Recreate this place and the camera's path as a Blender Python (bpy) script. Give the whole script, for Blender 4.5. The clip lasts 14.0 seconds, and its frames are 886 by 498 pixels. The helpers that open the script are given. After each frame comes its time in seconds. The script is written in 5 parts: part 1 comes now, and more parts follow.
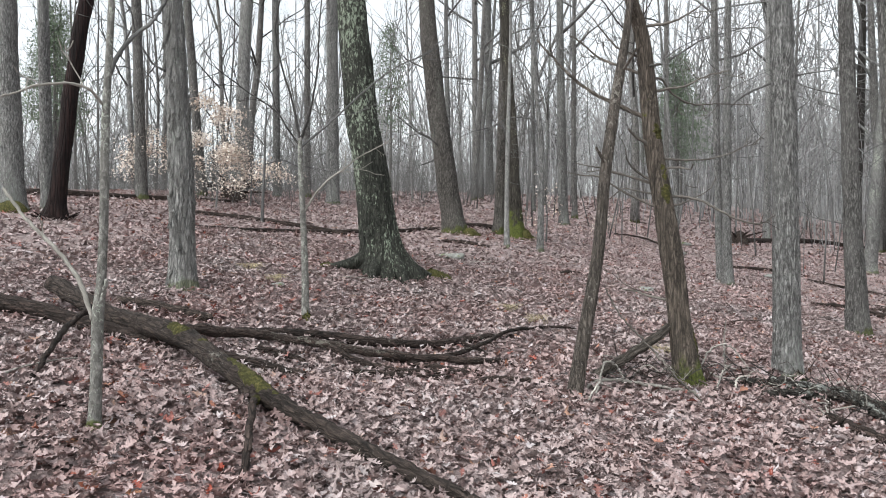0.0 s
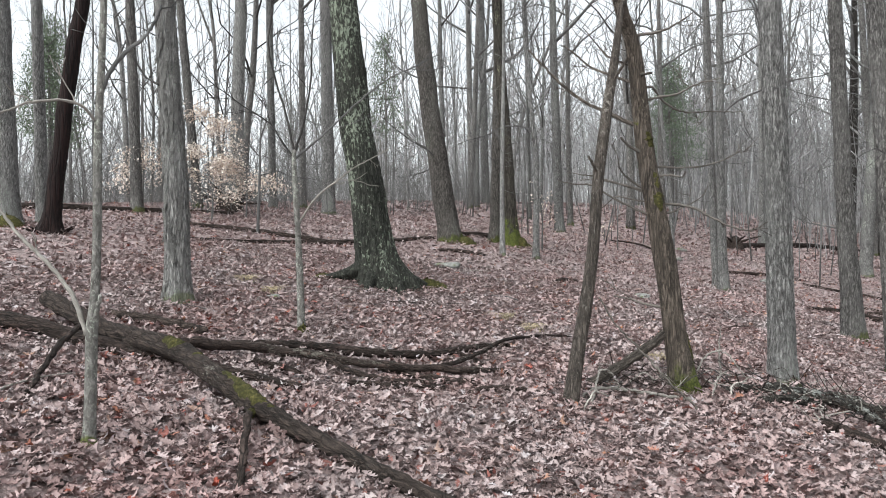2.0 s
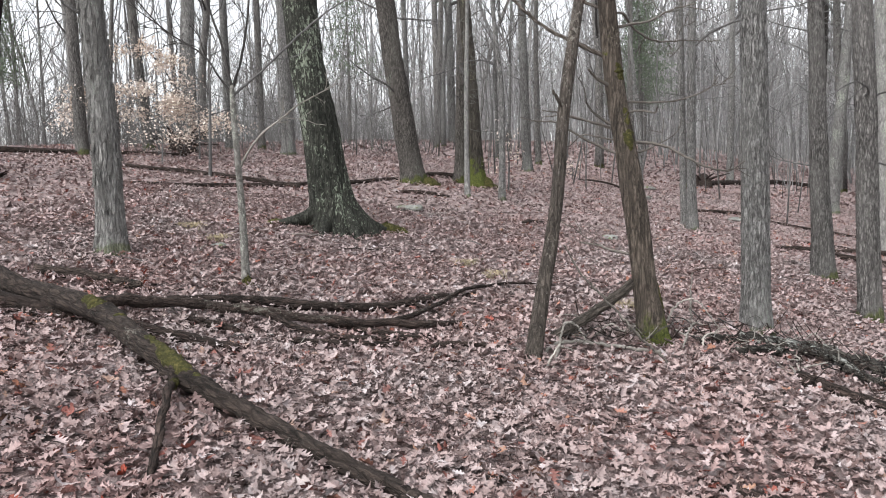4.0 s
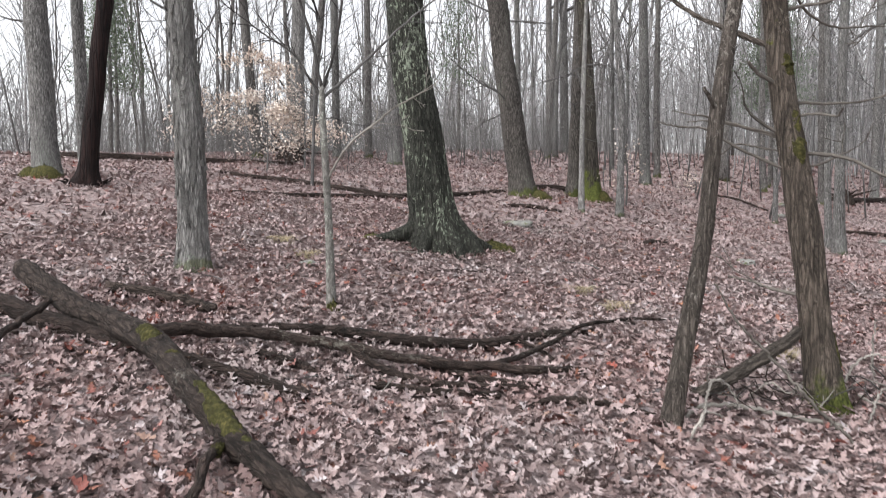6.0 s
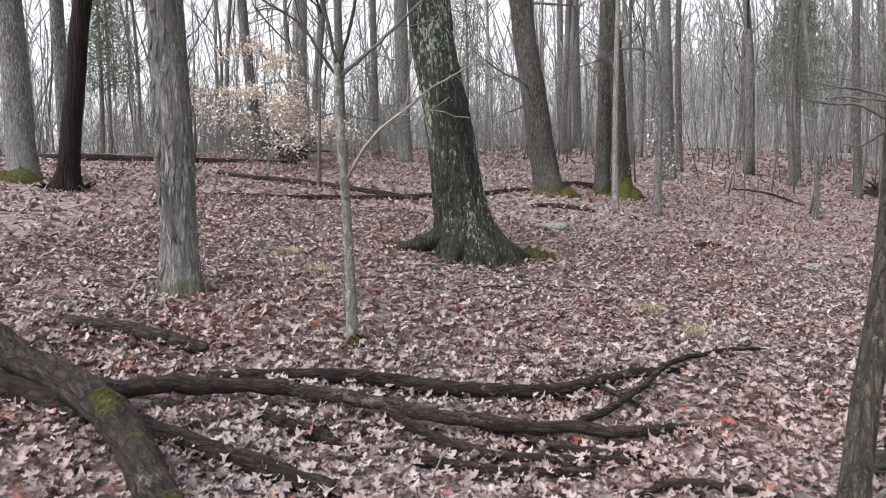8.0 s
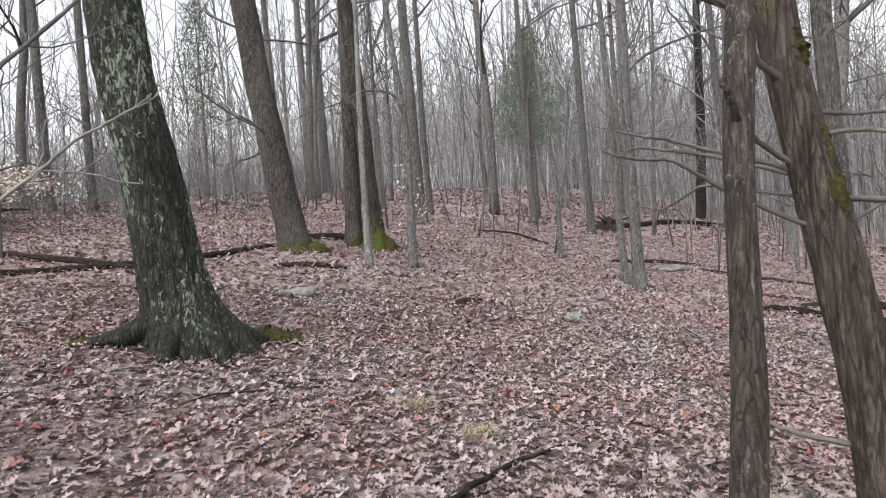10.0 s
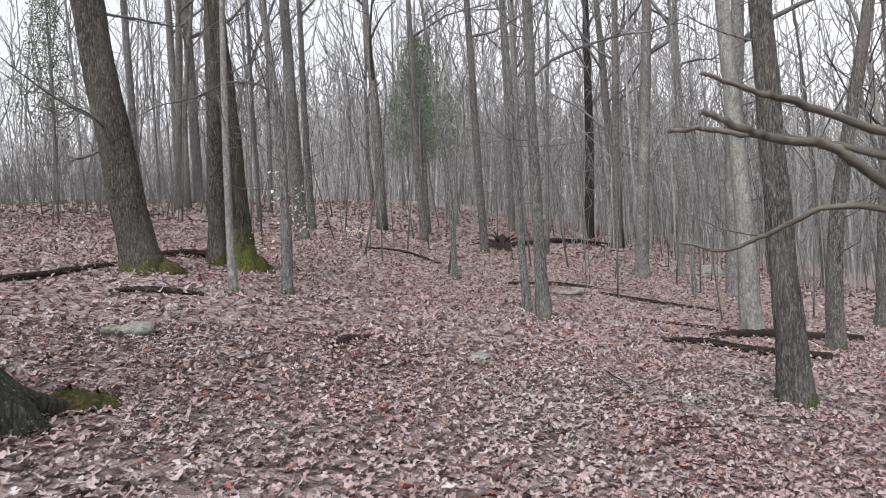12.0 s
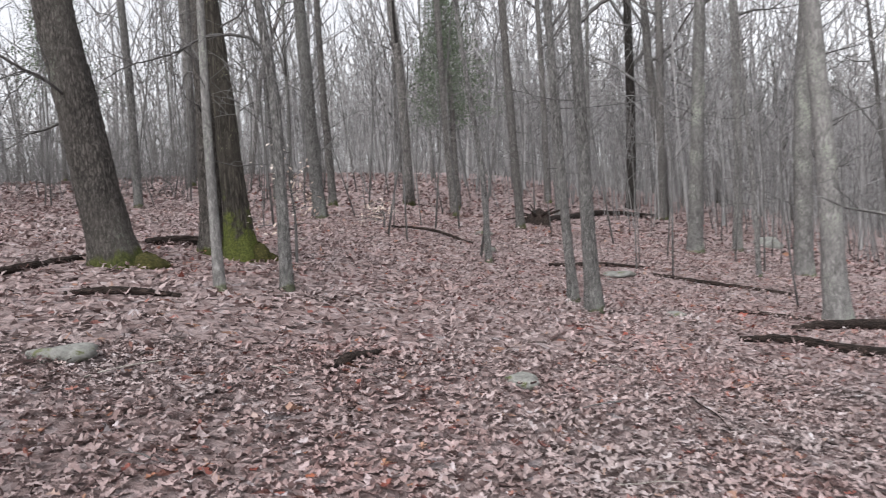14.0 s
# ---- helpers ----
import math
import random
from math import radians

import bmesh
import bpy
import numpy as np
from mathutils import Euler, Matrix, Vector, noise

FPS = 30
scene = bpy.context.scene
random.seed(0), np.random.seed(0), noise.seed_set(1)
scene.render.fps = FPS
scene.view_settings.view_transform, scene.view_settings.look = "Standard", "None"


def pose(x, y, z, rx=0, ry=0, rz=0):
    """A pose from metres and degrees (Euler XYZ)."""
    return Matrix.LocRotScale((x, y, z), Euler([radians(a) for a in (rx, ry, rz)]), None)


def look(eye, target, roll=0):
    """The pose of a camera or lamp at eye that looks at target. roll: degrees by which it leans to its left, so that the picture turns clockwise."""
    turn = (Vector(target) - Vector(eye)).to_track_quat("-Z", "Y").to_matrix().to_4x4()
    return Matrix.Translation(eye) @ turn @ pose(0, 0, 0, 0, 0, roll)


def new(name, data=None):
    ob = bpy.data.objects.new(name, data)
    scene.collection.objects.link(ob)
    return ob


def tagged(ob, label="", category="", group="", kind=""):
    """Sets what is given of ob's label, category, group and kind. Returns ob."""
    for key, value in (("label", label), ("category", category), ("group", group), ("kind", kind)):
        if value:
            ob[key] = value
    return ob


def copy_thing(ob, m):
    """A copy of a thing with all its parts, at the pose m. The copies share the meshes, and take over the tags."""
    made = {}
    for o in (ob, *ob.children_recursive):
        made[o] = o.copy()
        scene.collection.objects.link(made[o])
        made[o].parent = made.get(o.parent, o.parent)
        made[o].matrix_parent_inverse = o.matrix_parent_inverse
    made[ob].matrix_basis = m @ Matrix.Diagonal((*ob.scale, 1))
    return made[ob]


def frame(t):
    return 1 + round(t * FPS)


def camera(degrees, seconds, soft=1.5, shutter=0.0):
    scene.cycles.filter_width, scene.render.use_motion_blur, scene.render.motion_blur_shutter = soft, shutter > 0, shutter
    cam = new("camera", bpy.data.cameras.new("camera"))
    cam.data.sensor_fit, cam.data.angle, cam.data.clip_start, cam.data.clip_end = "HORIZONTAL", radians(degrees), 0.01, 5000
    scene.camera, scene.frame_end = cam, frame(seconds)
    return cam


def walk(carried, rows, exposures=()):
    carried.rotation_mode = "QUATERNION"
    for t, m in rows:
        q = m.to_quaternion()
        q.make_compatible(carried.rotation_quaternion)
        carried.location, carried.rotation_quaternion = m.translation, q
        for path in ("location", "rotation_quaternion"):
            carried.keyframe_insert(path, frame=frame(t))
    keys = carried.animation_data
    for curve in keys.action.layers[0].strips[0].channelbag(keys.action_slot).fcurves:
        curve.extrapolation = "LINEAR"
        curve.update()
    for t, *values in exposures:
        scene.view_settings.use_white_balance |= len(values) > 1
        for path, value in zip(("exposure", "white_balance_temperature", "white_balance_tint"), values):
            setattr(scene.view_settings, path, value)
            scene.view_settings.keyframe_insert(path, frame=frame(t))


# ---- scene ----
# ---------------- camera ----------------
cam = camera(61.5, 14.0, soft=1.0, shutter=0.3)
PATH = [
    (0, (0.000, 0.000, 1.550), (0.001, 2.000, 1.564), -0.00),
    (0.5, (0.007, 0.006, 1.554), (-0.000, 2.006, 1.586), -0.19),
    (1, (0.024, 0.003, 1.554), (0.029, 2.002, 1.616), -1.07),
    (1.5, (0.039, -0.011, 1.559), (0.075, 1.988, 1.625), -1.58),
    (2, (0.022, -0.014, 1.566), (0.031, 1.985, 1.602), -0.70),
    (2.5, (0.041, -0.020, 1.564), (0.051, 1.980, 1.583), -0.62),
    (2.7, (0.053, 0.018, 1.566), (0.158, 2.015, 1.575), -1.29),
    (4.8, (0.189, 0.772, 1.644), (0.250, 2.763, 1.467), -0.95),
    (5, (0.168, 0.848, 1.648), (0.193, 2.841, 1.479), -0.18),
    (5.5, (0.180, 1.158, 1.620), (0.051, 3.144, 1.417), -0.41),
    (6, (0.148, 1.413, 1.677), (-0.051, 3.401, 1.581), -0.22),
    (6.5, (-0.027, 1.635, 1.671), (-0.142, 3.631, 1.668), 1.70),
    (7, (-0.163, 1.903, 1.669), (-0.257, 3.901, 1.631), 1.15),
    (7.5, (-0.184, 2.277, 1.715), (-0.348, 4.267, 1.596), 0.33),
    (8, (-0.261, 2.592, 1.751), (-0.467, 4.578, 1.648), -1.04),
    (8.5, (-0.296, 2.837, 1.865), (-0.126, 4.830, 1.813), -1.92),
    (9, (-0.223, 3.196, 1.882), (0.084, 5.172, 1.846), -2.81),
    (9.2, (-0.182, 3.334, 1.912), (0.165, 5.304, 1.877), -3.15),
    (11.3, (0.133, 4.856, 2.085), (0.686, 6.778, 2.088), -3.47),
    (11.5, (0.177, 5.020, 2.113), (0.796, 6.922, 2.111), -2.56),
    (12, (0.347, 5.396, 2.083), (1.080, 7.256, 2.078), -3.30),
    (12.5, (0.556, 5.745, 2.113), (1.286, 7.607, 2.097), -3.39),
    (13, (0.696, 6.207, 2.159), (1.597, 7.992, 2.133), -1.62),
    (13.5, (0.846, 6.621, 2.143), (1.665, 8.446, 2.107), -3.07),
    (14, (1.009, 6.979, 2.224), (1.654, 8.871, 2.147), -4.19),
]
walk(cam, [(t, look(eye, target, roll)) for t, eye, target, roll in PATH],
     exposures=[(0, 1.19, 6400, 6), (2.7, 1.19, 6400, 6), (4.8, 1.23, 6550, 11), (9, 1.18, 6500, 11), (11.5, 1.05, 6500, 11), (14, 1.0, 6500, 12)])

# ---------------- light: an overcast winter sky ----------------
SUN_ELEVATION, SUN_TURN = radians(50), radians(225)
world = bpy.data.worlds.new("world")
scene.world = world
world.use_nodes = True
wn, wl = world.node_tree.nodes, world.node_tree.links
sky = wn.new("ShaderNodeTexSky")
sky.sky_type, sky.sun_disc = "NISHITA", False
sky.sun_elevation, sky.sun_rotation = SUN_ELEVATION, SUN_TURN
sky.air_density, sky.dust_density, sky.ozone_density = 1.0, 2.0, 1.0
pale = wn.new("ShaderNodeHueSaturation")
pale.inputs["Saturation"].default_value = 0.17
wl.new(sky.outputs[0], pale.inputs["Color"])
wl.new(pale.outputs[0], wn["Background"].inputs[0])
wn["Background"].inputs[1].default_value = 0.132
sun = new("sun", bpy.data.lights.new("sun", "SUN"))
sun.data.energy, sun.data.angle, sun.data.color = 1.5, radians(60), (1.0, 0.98, 0.96)
sun.matrix_world = look((0, 0, 30), (-30 * math.sin(SUN_TURN) / math.tan(SUN_ELEVATION), -30 * math.cos(SUN_TURN) / math.tan(SUN_ELEVATION), 0))


# ---------------- materials ----------------
def material(name, rough=0.9):
    m = bpy.data.materials.new(name)
    m.use_nodes = True
    n, l = m.node_tree.nodes, m.node_tree.links
    b = n["Principled BSDF"]
    b.inputs["Roughness"].default_value = rough
    b.inputs["Specular IOR Level"].default_value = 0.25
    return m, n, l, b


def ramp(n, stops):
    r = n.new("ShaderNodeValToRGB")
    while len(r.color_ramp.elements) < len(stops):
        r.color_ramp.elements.new(0.5)
    for e, (p, c) in zip(r.color_ramp.elements, stops):
        e.position, e.color = p, (*c, 1)
    return r


def coords(n, l, scale):
    t, m = n.new("ShaderNodeTexCoord"), n.new("ShaderNodeMapping")
    l.new(t.outputs["Object"], m.inputs[0])
    m.inputs["Scale"].default_value = scale
    return m.outputs[0]


def noisy(n, l, vec, scale, detail=6, rough=0.6, twist=0.0):
    t = n.new("ShaderNodeTexNoise")
    t.inputs["Scale"].default_value, t.inputs["Detail"].default_value = scale, detail
    t.inputs["Roughness"].default_value, t.inputs["Distortion"].default_value = rough, twist
    l.new(vec, t.inputs["Vector"])
    return t.outputs["Fac"]


def mixed(n, l, fac, a, b, blend="MIX"):
    m = n.new("ShaderNodeMix")
    m.data_type, m.blend_type = "RGBA", blend
    for sock, v in ((m.inputs[0], fac), (m.inputs[6], a), (m.inputs[7], b)):
        if hasattr(v, "links"):
            l.new(v, sock)
        else:
            sock.default_value = v if not isinstance(v, tuple) else (*v, 1)
    return m.outputs[2]


def math_node(n, l, op, a, b=0.0, c=0.0):
    m = n.new("ShaderNodeMath")
    m.operation = op
    for sock, v in zip(m.inputs, (a, b, c)):
        if hasattr(v, "links"):
            l.new(v, sock)
        else:
            sock.default_value = v
    return m.outputs[0]


def step_up(n, l, v, lo, hi):
    m = n.new("ShaderNodeMapRange")
    m.interpolation_type = "SMOOTHSTEP"
    m.inputs["From Min"].default_value, m.inputs["From Max"].default_value = lo, hi
    l.new(v, m.inputs["Value"])
    return m.outputs[0]


def bark(name, dark, light, grain=1.0, plates=26.0, lichen=0.0, lichen_colour=(0.36, 0.40, 0.33), moss=0.0, moss_top=0.35, relief=0.6, tint=0.25, patches=0.0, furrow=0.85, bare_foot=0.0, fleck=0.7, fleck_scale=42.0, cluster=0.5, island=False):
    """Rough upright bark: furrows drawn out along the trunk, lichen patches, moss about the foot."""
    m, n, l, b = material(name, 0.92)
    v = coords(n, l, (1, 1, 0.16 / grain))
    fur = noisy(n, l, v, plates, 9, 0.74, 0.8)
    crack = n.new("ShaderNodeTexVoronoi")
    crack.feature = "DISTANCE_TO_EDGE"
    crack.inputs["Scale"].default_value = plates * 0.8
    bent = n.new("ShaderNodeMix")
    bent.data_type, bent.blend_type = "RGBA", "LINEAR_LIGHT"
    bent.inputs[0].default_value = 0.03
    wob = n.new("ShaderNodeTexNoise")
    wob.inputs["Scale"].default_value, wob.inputs["Detail"].default_value = plates * 0.7, 4
    l.new(v, wob.inputs["Vector"])
    l.new(v, bent.inputs[6])
    l.new(wob.outputs["Color"], bent.inputs[7])
    l.new(bent.outputs[2], crack.inputs["Vector"])
    open_crack = step_up(n, l, crack.outputs["Distance"], 0.0, 0.16)
    ramp_c = ramp(n, [(0.36, dark), (0.5, tuple(0.45 * (a + c) for a, c in zip(dark, light))), (0.60, light), (0.72, tuple(1.35 * c for c in light))])
    l.new(fur, ramp_c.inputs[0])
    split = mixed(n, l, math_node(n, l, "MULTIPLY_ADD", open_crack, furrow, 1 - furrow), dark, ramp_c.outputs[0])
    p = coords(n, l, (1, 1, fleck))
    big = noisy(n, l, p, 2.3, 4, 0.6)
    col = mixed(n, l, step_up(n, l, big, 0.35, 0.7), split, mixed(n, l, 0.4, split, tuple(0.8 * c for c in light)))
    chance = n.new("ShaderNodeNewGeometry").outputs["Random Per Island"] if island else n.new("ShaderNodeObjectInfo").outputs["Random"]
    shade = n.new("ShaderNodeHueSaturation")
    l.new(math_node(n, l, "MULTIPLY_ADD", chance, 2 * tint, 1 - tint), shade.inputs["Value"])
    l.new(col, shade.inputs["Color"])
    col = shade.outputs[0]
    if lichen:
        spots = noisy(n, l, p, fleck_scale, 7, 0.78, 0.6)
        spread = noisy(n, l, p, 2.1, 3, 0.5)
        where = math_node(n, l, "MULTIPLY_ADD", spread, cluster, math_node(n, l, "MULTIPLY", spots, 1.25 - cluster))
        if bare_foot:
            high = n.new("ShaderNodeSeparateXYZ")
            l.new(n.new("ShaderNodeTexCoord").outputs["Object"], high.inputs[0])
            where = math_node(n, l, "SUBTRACT", where, math_node(n, l, "MULTIPLY", math_node(n, l, "SUBTRACT", 1.0, step_up(n, l, high.outputs["Z"], 0.1, bare_foot)), 0.05))
        col = mixed(n, l, step_up(n, l, where, 0.74 - 0.16 * lichen, 0.80 - 0.16 * lichen), col, lichen_colour)
    if moss:
        t = n.new("ShaderNodeTexCoord")
        s = n.new("ShaderNodeSeparateXYZ")
        l.new(t.outputs["Object"], s.inputs[0])
        low = math_node(n, l, "MULTIPLY_ADD", s.outputs["Z"], -0.55 / moss_top, 0.55)
        mask = math_node(n, l, "ADD", low, math_node(n, l, "MULTIPLY", noisy(n, l, p, 5.0, 5, 0.65), 0.8))
        green = ramp(n, [(0.35, (0.035, 0.045, 0.012)), (0.65, (0.13, 0.15, 0.035))])
        l.new(noisy(n, l, p, 60.0, 4, 0.7), green.inputs[0])
        col = mixed(n, l, math_node(n, l, "MULTIPLY", step_up(n, l, mask, 0.72, 0.86), moss), col, green.outputs[0])
    if patches:
        q = coords(n, l, (1, 1, 1))
        green = ramp(n, [(0.35, (0.030, 0.036, 0.010)), (0.65, (0.135, 0.140, 0.030))])
        l.new(noisy(n, l, q, 60.0, 4, 0.7), green.inputs[0])
        col = mixed(n, l, step_up(n, l, noisy(n, l, q, 3.1, 5, 0.6), patches, patches + 0.05), col, green.outputs[0])
    l.new(col, b.inputs["Base Color"])
    bump = n.new("ShaderNodeBump")
    bump.inputs["Strength"].default_value, bump.inputs["Distance"].default_value = relief, 0.03
    fine = noisy(n, l, v, plates * 4, 4, 0.7)
    l.new(math_node(n, l, "MULTIPLY_ADD", open_crack, furrow * 0.6, math_node(n, l, "MULTIPLY_ADD", fine, 0.35, fur)), bump.inputs["Height"])
    l.new(bump.outputs[0], b.inputs["Normal"])
    return m


OAK = bark("oak_bark", (0.008, 0.009, 0.007), (0.080, 0.083, 0.069), 0.6, 28, 0.50, (0.26, 0.30, 0.235), 0.0, 0.30, 1.0, bare_foot=0.6, furrow=0.65, fleck=0.42, fleck_scale=32.0, cluster=0.34)
DARK_OAK = bark("dark_brown_oak_bark", (0.018, 0.016, 0.015), (0.185, 0.170, 0.155), 0.6, 40, 0.15, (0.20, 0.215, 0.18), 0.9, 0.34, 1.0, furrow=0.7, fleck=0.3, fleck_scale=60.0)
HICKORY = bark("shaggy_bark", (0.050, 0.049, 0.047), (0.420, 0.413, 0.400), 0.8, 34, 0.25, (0.27, 0.30, 0.26), 0.55, 0.20, 1.0, furrow=0.6)
PLATE = bark("shaggy_plate_bark", (0.070, 0.068, 0.065), (0.40, 0.393, 0.378), 0.5, 40, 0.15, (0.28, 0.30, 0.27), relief=0.9, furrow=0.4)
# Trunks of the woods around, their colour lightened to stand for haze.
HAZED_TRUNK = bark("haze_paled_bark", (0.075, 0.074, 0.072), (0.330, 0.325, 0.318), 0.6, 22, 0.35, (0.30, 0.32, 0.29), 0.5, 0.2, 0.8, tint=0.35, furrow=0.5)
GREY = bark("grey_bark", (0.034, 0.033, 0.032), (0.375, 0.370, 0.360), 0.75, 52, 0.30, (0.27, 0.295, 0.26), 0.6, 0.14, 1.0, furrow=0.6, fleck=0.25, fleck_scale=70.0)
PLAIN = bark("brown_grey_bark", (0.030, 0.028, 0.027), (0.275, 0.264, 0.253), 0.70, 42, 0.15, (0.23, 0.245, 0.21), 0.8, 0.28, 1.0, furrow=0.65, fleck=0.3, fleck_scale=60.0)
SMOOTH = bark("smooth_pale_bark", (0.070, 0.068, 0.066), (0.250, 0.246, 0.240), 0.4, 20, 0.42, (0.29, 0.315, 0.27), 0.6, 0.14, 0.5, furrow=0.25)
SAPLING = bark("lichened_sapling_bark", (0.070, 0.067, 0.060), (0.300, 0.292, 0.272), 0.3, 34, 0.50, (0.40, 0.43, 0.37), 0.9, 0.14, 0.6, furrow=0.35)
CEDAR = bark("stripped_cedar_bark", (0.012, 0.010, 0.008), (0.165, 0.136, 0.112), 1.1, 40, 0.22, (0.22, 0.195, 0.16), 1.0, 0.55, 1.0, furrow=0.6, patches=0.60)
GHOST = bark("bare_dead_wood", (0.018, 0.015, 0.013), (0.170, 0.146, 0.126), 1.2, 42, 0.3, (0.25, 0.23, 0.205), 0.0, 0.3, 1.0, furrow=0.6)
BLACK = bark("blackened_bark", (0.003, 0.002, 0.002), (0.022, 0.011, 0.010), 2.5, 20, 0.0, relief=0.9)
ROTTEN = bark("wet_dark_log_bark", (0.006, 0.005, 0.004), (0.084, 0.060, 0.052), 0.7, 34, 0.10, (0.15, 0.14, 0.12), 0.0, 0.3, 1.0, furrow=0.7)
MOSSY_LOG = bark("mossy_log_bark", (0.006, 0.005, 0.004), (0.108, 0.082, 0.071), 0.7, 34, 0.12, (0.19, 0.18, 0.16), 0.0, 0.3, 1.0, patches=0.66, furrow=0.7)
LICHENED = bark("lichened_rotten_bark", (0.010, 0.009, 0.008), (0.095, 0.086, 0.076), 0.6, 34, 0.58, (0.30, 0.31, 0.29), 0.0, 0.3, 1.0, fleck_scale=22.0)
TWIG = bark("grey_twig_bark", (0.060, 0.059, 0.058), (0.180, 0.178, 0.175), 1.0, 10, relief=0.2, furrow=0.2)
PALE_TWIG = bark("pale_dead_twig", (0.14, 0.13, 0.115), (0.37, 0.35, 0.32), 1.0, 20, relief=0.2, furrow=0.2)
DEAD_TWIG = bark("weathered_dead_twig", (0.049, 0.044, 0.038), (0.154, 0.140, 0.126), 1.0, 20, relief=0.3, furrow=0.2)
DARK_TWIG = bark("dark_twig_bark", (0.021, 0.019, 0.019), (0.070, 0.066, 0.063), 1.0, 12, relief=0.2, furrow=0.2)
# Bark of the far woods: aerial haze is painted in as pale grey.
FAR_HAZED = bark("hazed_far_bark", (0.165, 0.164, 0.166), (0.345, 0.342, 0.344), 1.0, 14, relief=0.2, tint=0.42, furrow=0.2, island=True)


def moss_material():
    m, n, l, b = material("moss", 1.0)
    v = coords(n, l, (1, 1, 1))
    c = ramp(n, [(0.3, (0.022, 0.023, 0.009)), (0.52, (0.064, 0.062, 0.020)), (0.75, (0.185, 0.162, 0.055))])
    l.new(noisy(n, l, v, 38.0, 6, 0.7), c.inputs[0])
    l.new(c.outputs[0], b.inputs["Base Color"])
    u = n.new("ShaderNodeBump")
    u.inputs["Strength"].default_value, u.inputs["Distance"].default_value = 1.0, 0.02
    l.new(noisy(n, l, v, 120.0, 4, 0.7), u.inputs["Height"])
    l.new(u.outputs[0], b.inputs["Normal"])
    return m


MOSS = moss_material()

LEAF_STOPS = [(0.0, (0.085, 0.057, 0.053)), (0.14, (0.186, 0.132, 0.126)), (0.34, (0.266, 0.200, 0.193)), (0.60, (0.310, 0.241, 0.235)),
              (0.85, (0.337, 0.270, 0.266)), (0.935, (0.358, 0.299, 0.298)), (0.962, (0.42, 0.38, 0.39)), (0.970, (0.28, 0.160, 0.105)), (0.985, (0.25, 0.10, 0.085)), (1.0, (0.16, 0.065, 0.055))]


def leaf_material(name, per_object, stops=LEAF_STOPS):
    m, n, l, b = material(name, 0.6)
    b.inputs["Specular IOR Level"].default_value = 0.3
    if per_object:
        r = n.new("ShaderNodeObjectInfo").outputs["Random"]
    else:
        r = n.new("ShaderNodeNewGeometry").outputs["Random Per Island"]
    c = ramp(n, stops)
    l.new(r, c.inputs[0])
    t = n.new("ShaderNodeTexCoord").outputs["Object"]
    f = noisy(n, l, t, 70.0, 8, 0.9)
    s = n.new("ShaderNodeHueSaturation")
    l.new(math_node(n, l, "MULTIPLY_ADD", f, 2.3, -0.10), s.inputs["Value"])
    l.new(math_node(n, l, "MULTIPLY_ADD", noisy(n, l, t, 0.8, 4, 0.6), 1.6, 0.2), s.inputs["Saturation"])
    l.new(c.outputs[0], s.inputs["Color"])
    l.new(s.outputs[0], b.inputs["Base Color"])
    return m


LEAF, LEAF_ONE = leaf_material("fallen_leaf", False), leaf_material("fallen_leaf_single", True)
TAN_LEAF = leaf_material("tan_beech_leaf", False, [(0.0, (0.47, 0.375, 0.315)), (0.5, (0.61, 0.525, 0.455)), (1.0, (0.75, 0.69, 0.63))])
NEEDLE = leaf_material("evergreen_needle", False, [(0.0, (0.06, 0.082, 0.055)), (0.5, (0.09, 0.120, 0.078)), (1.0, (0.13, 0.165, 0.11))])


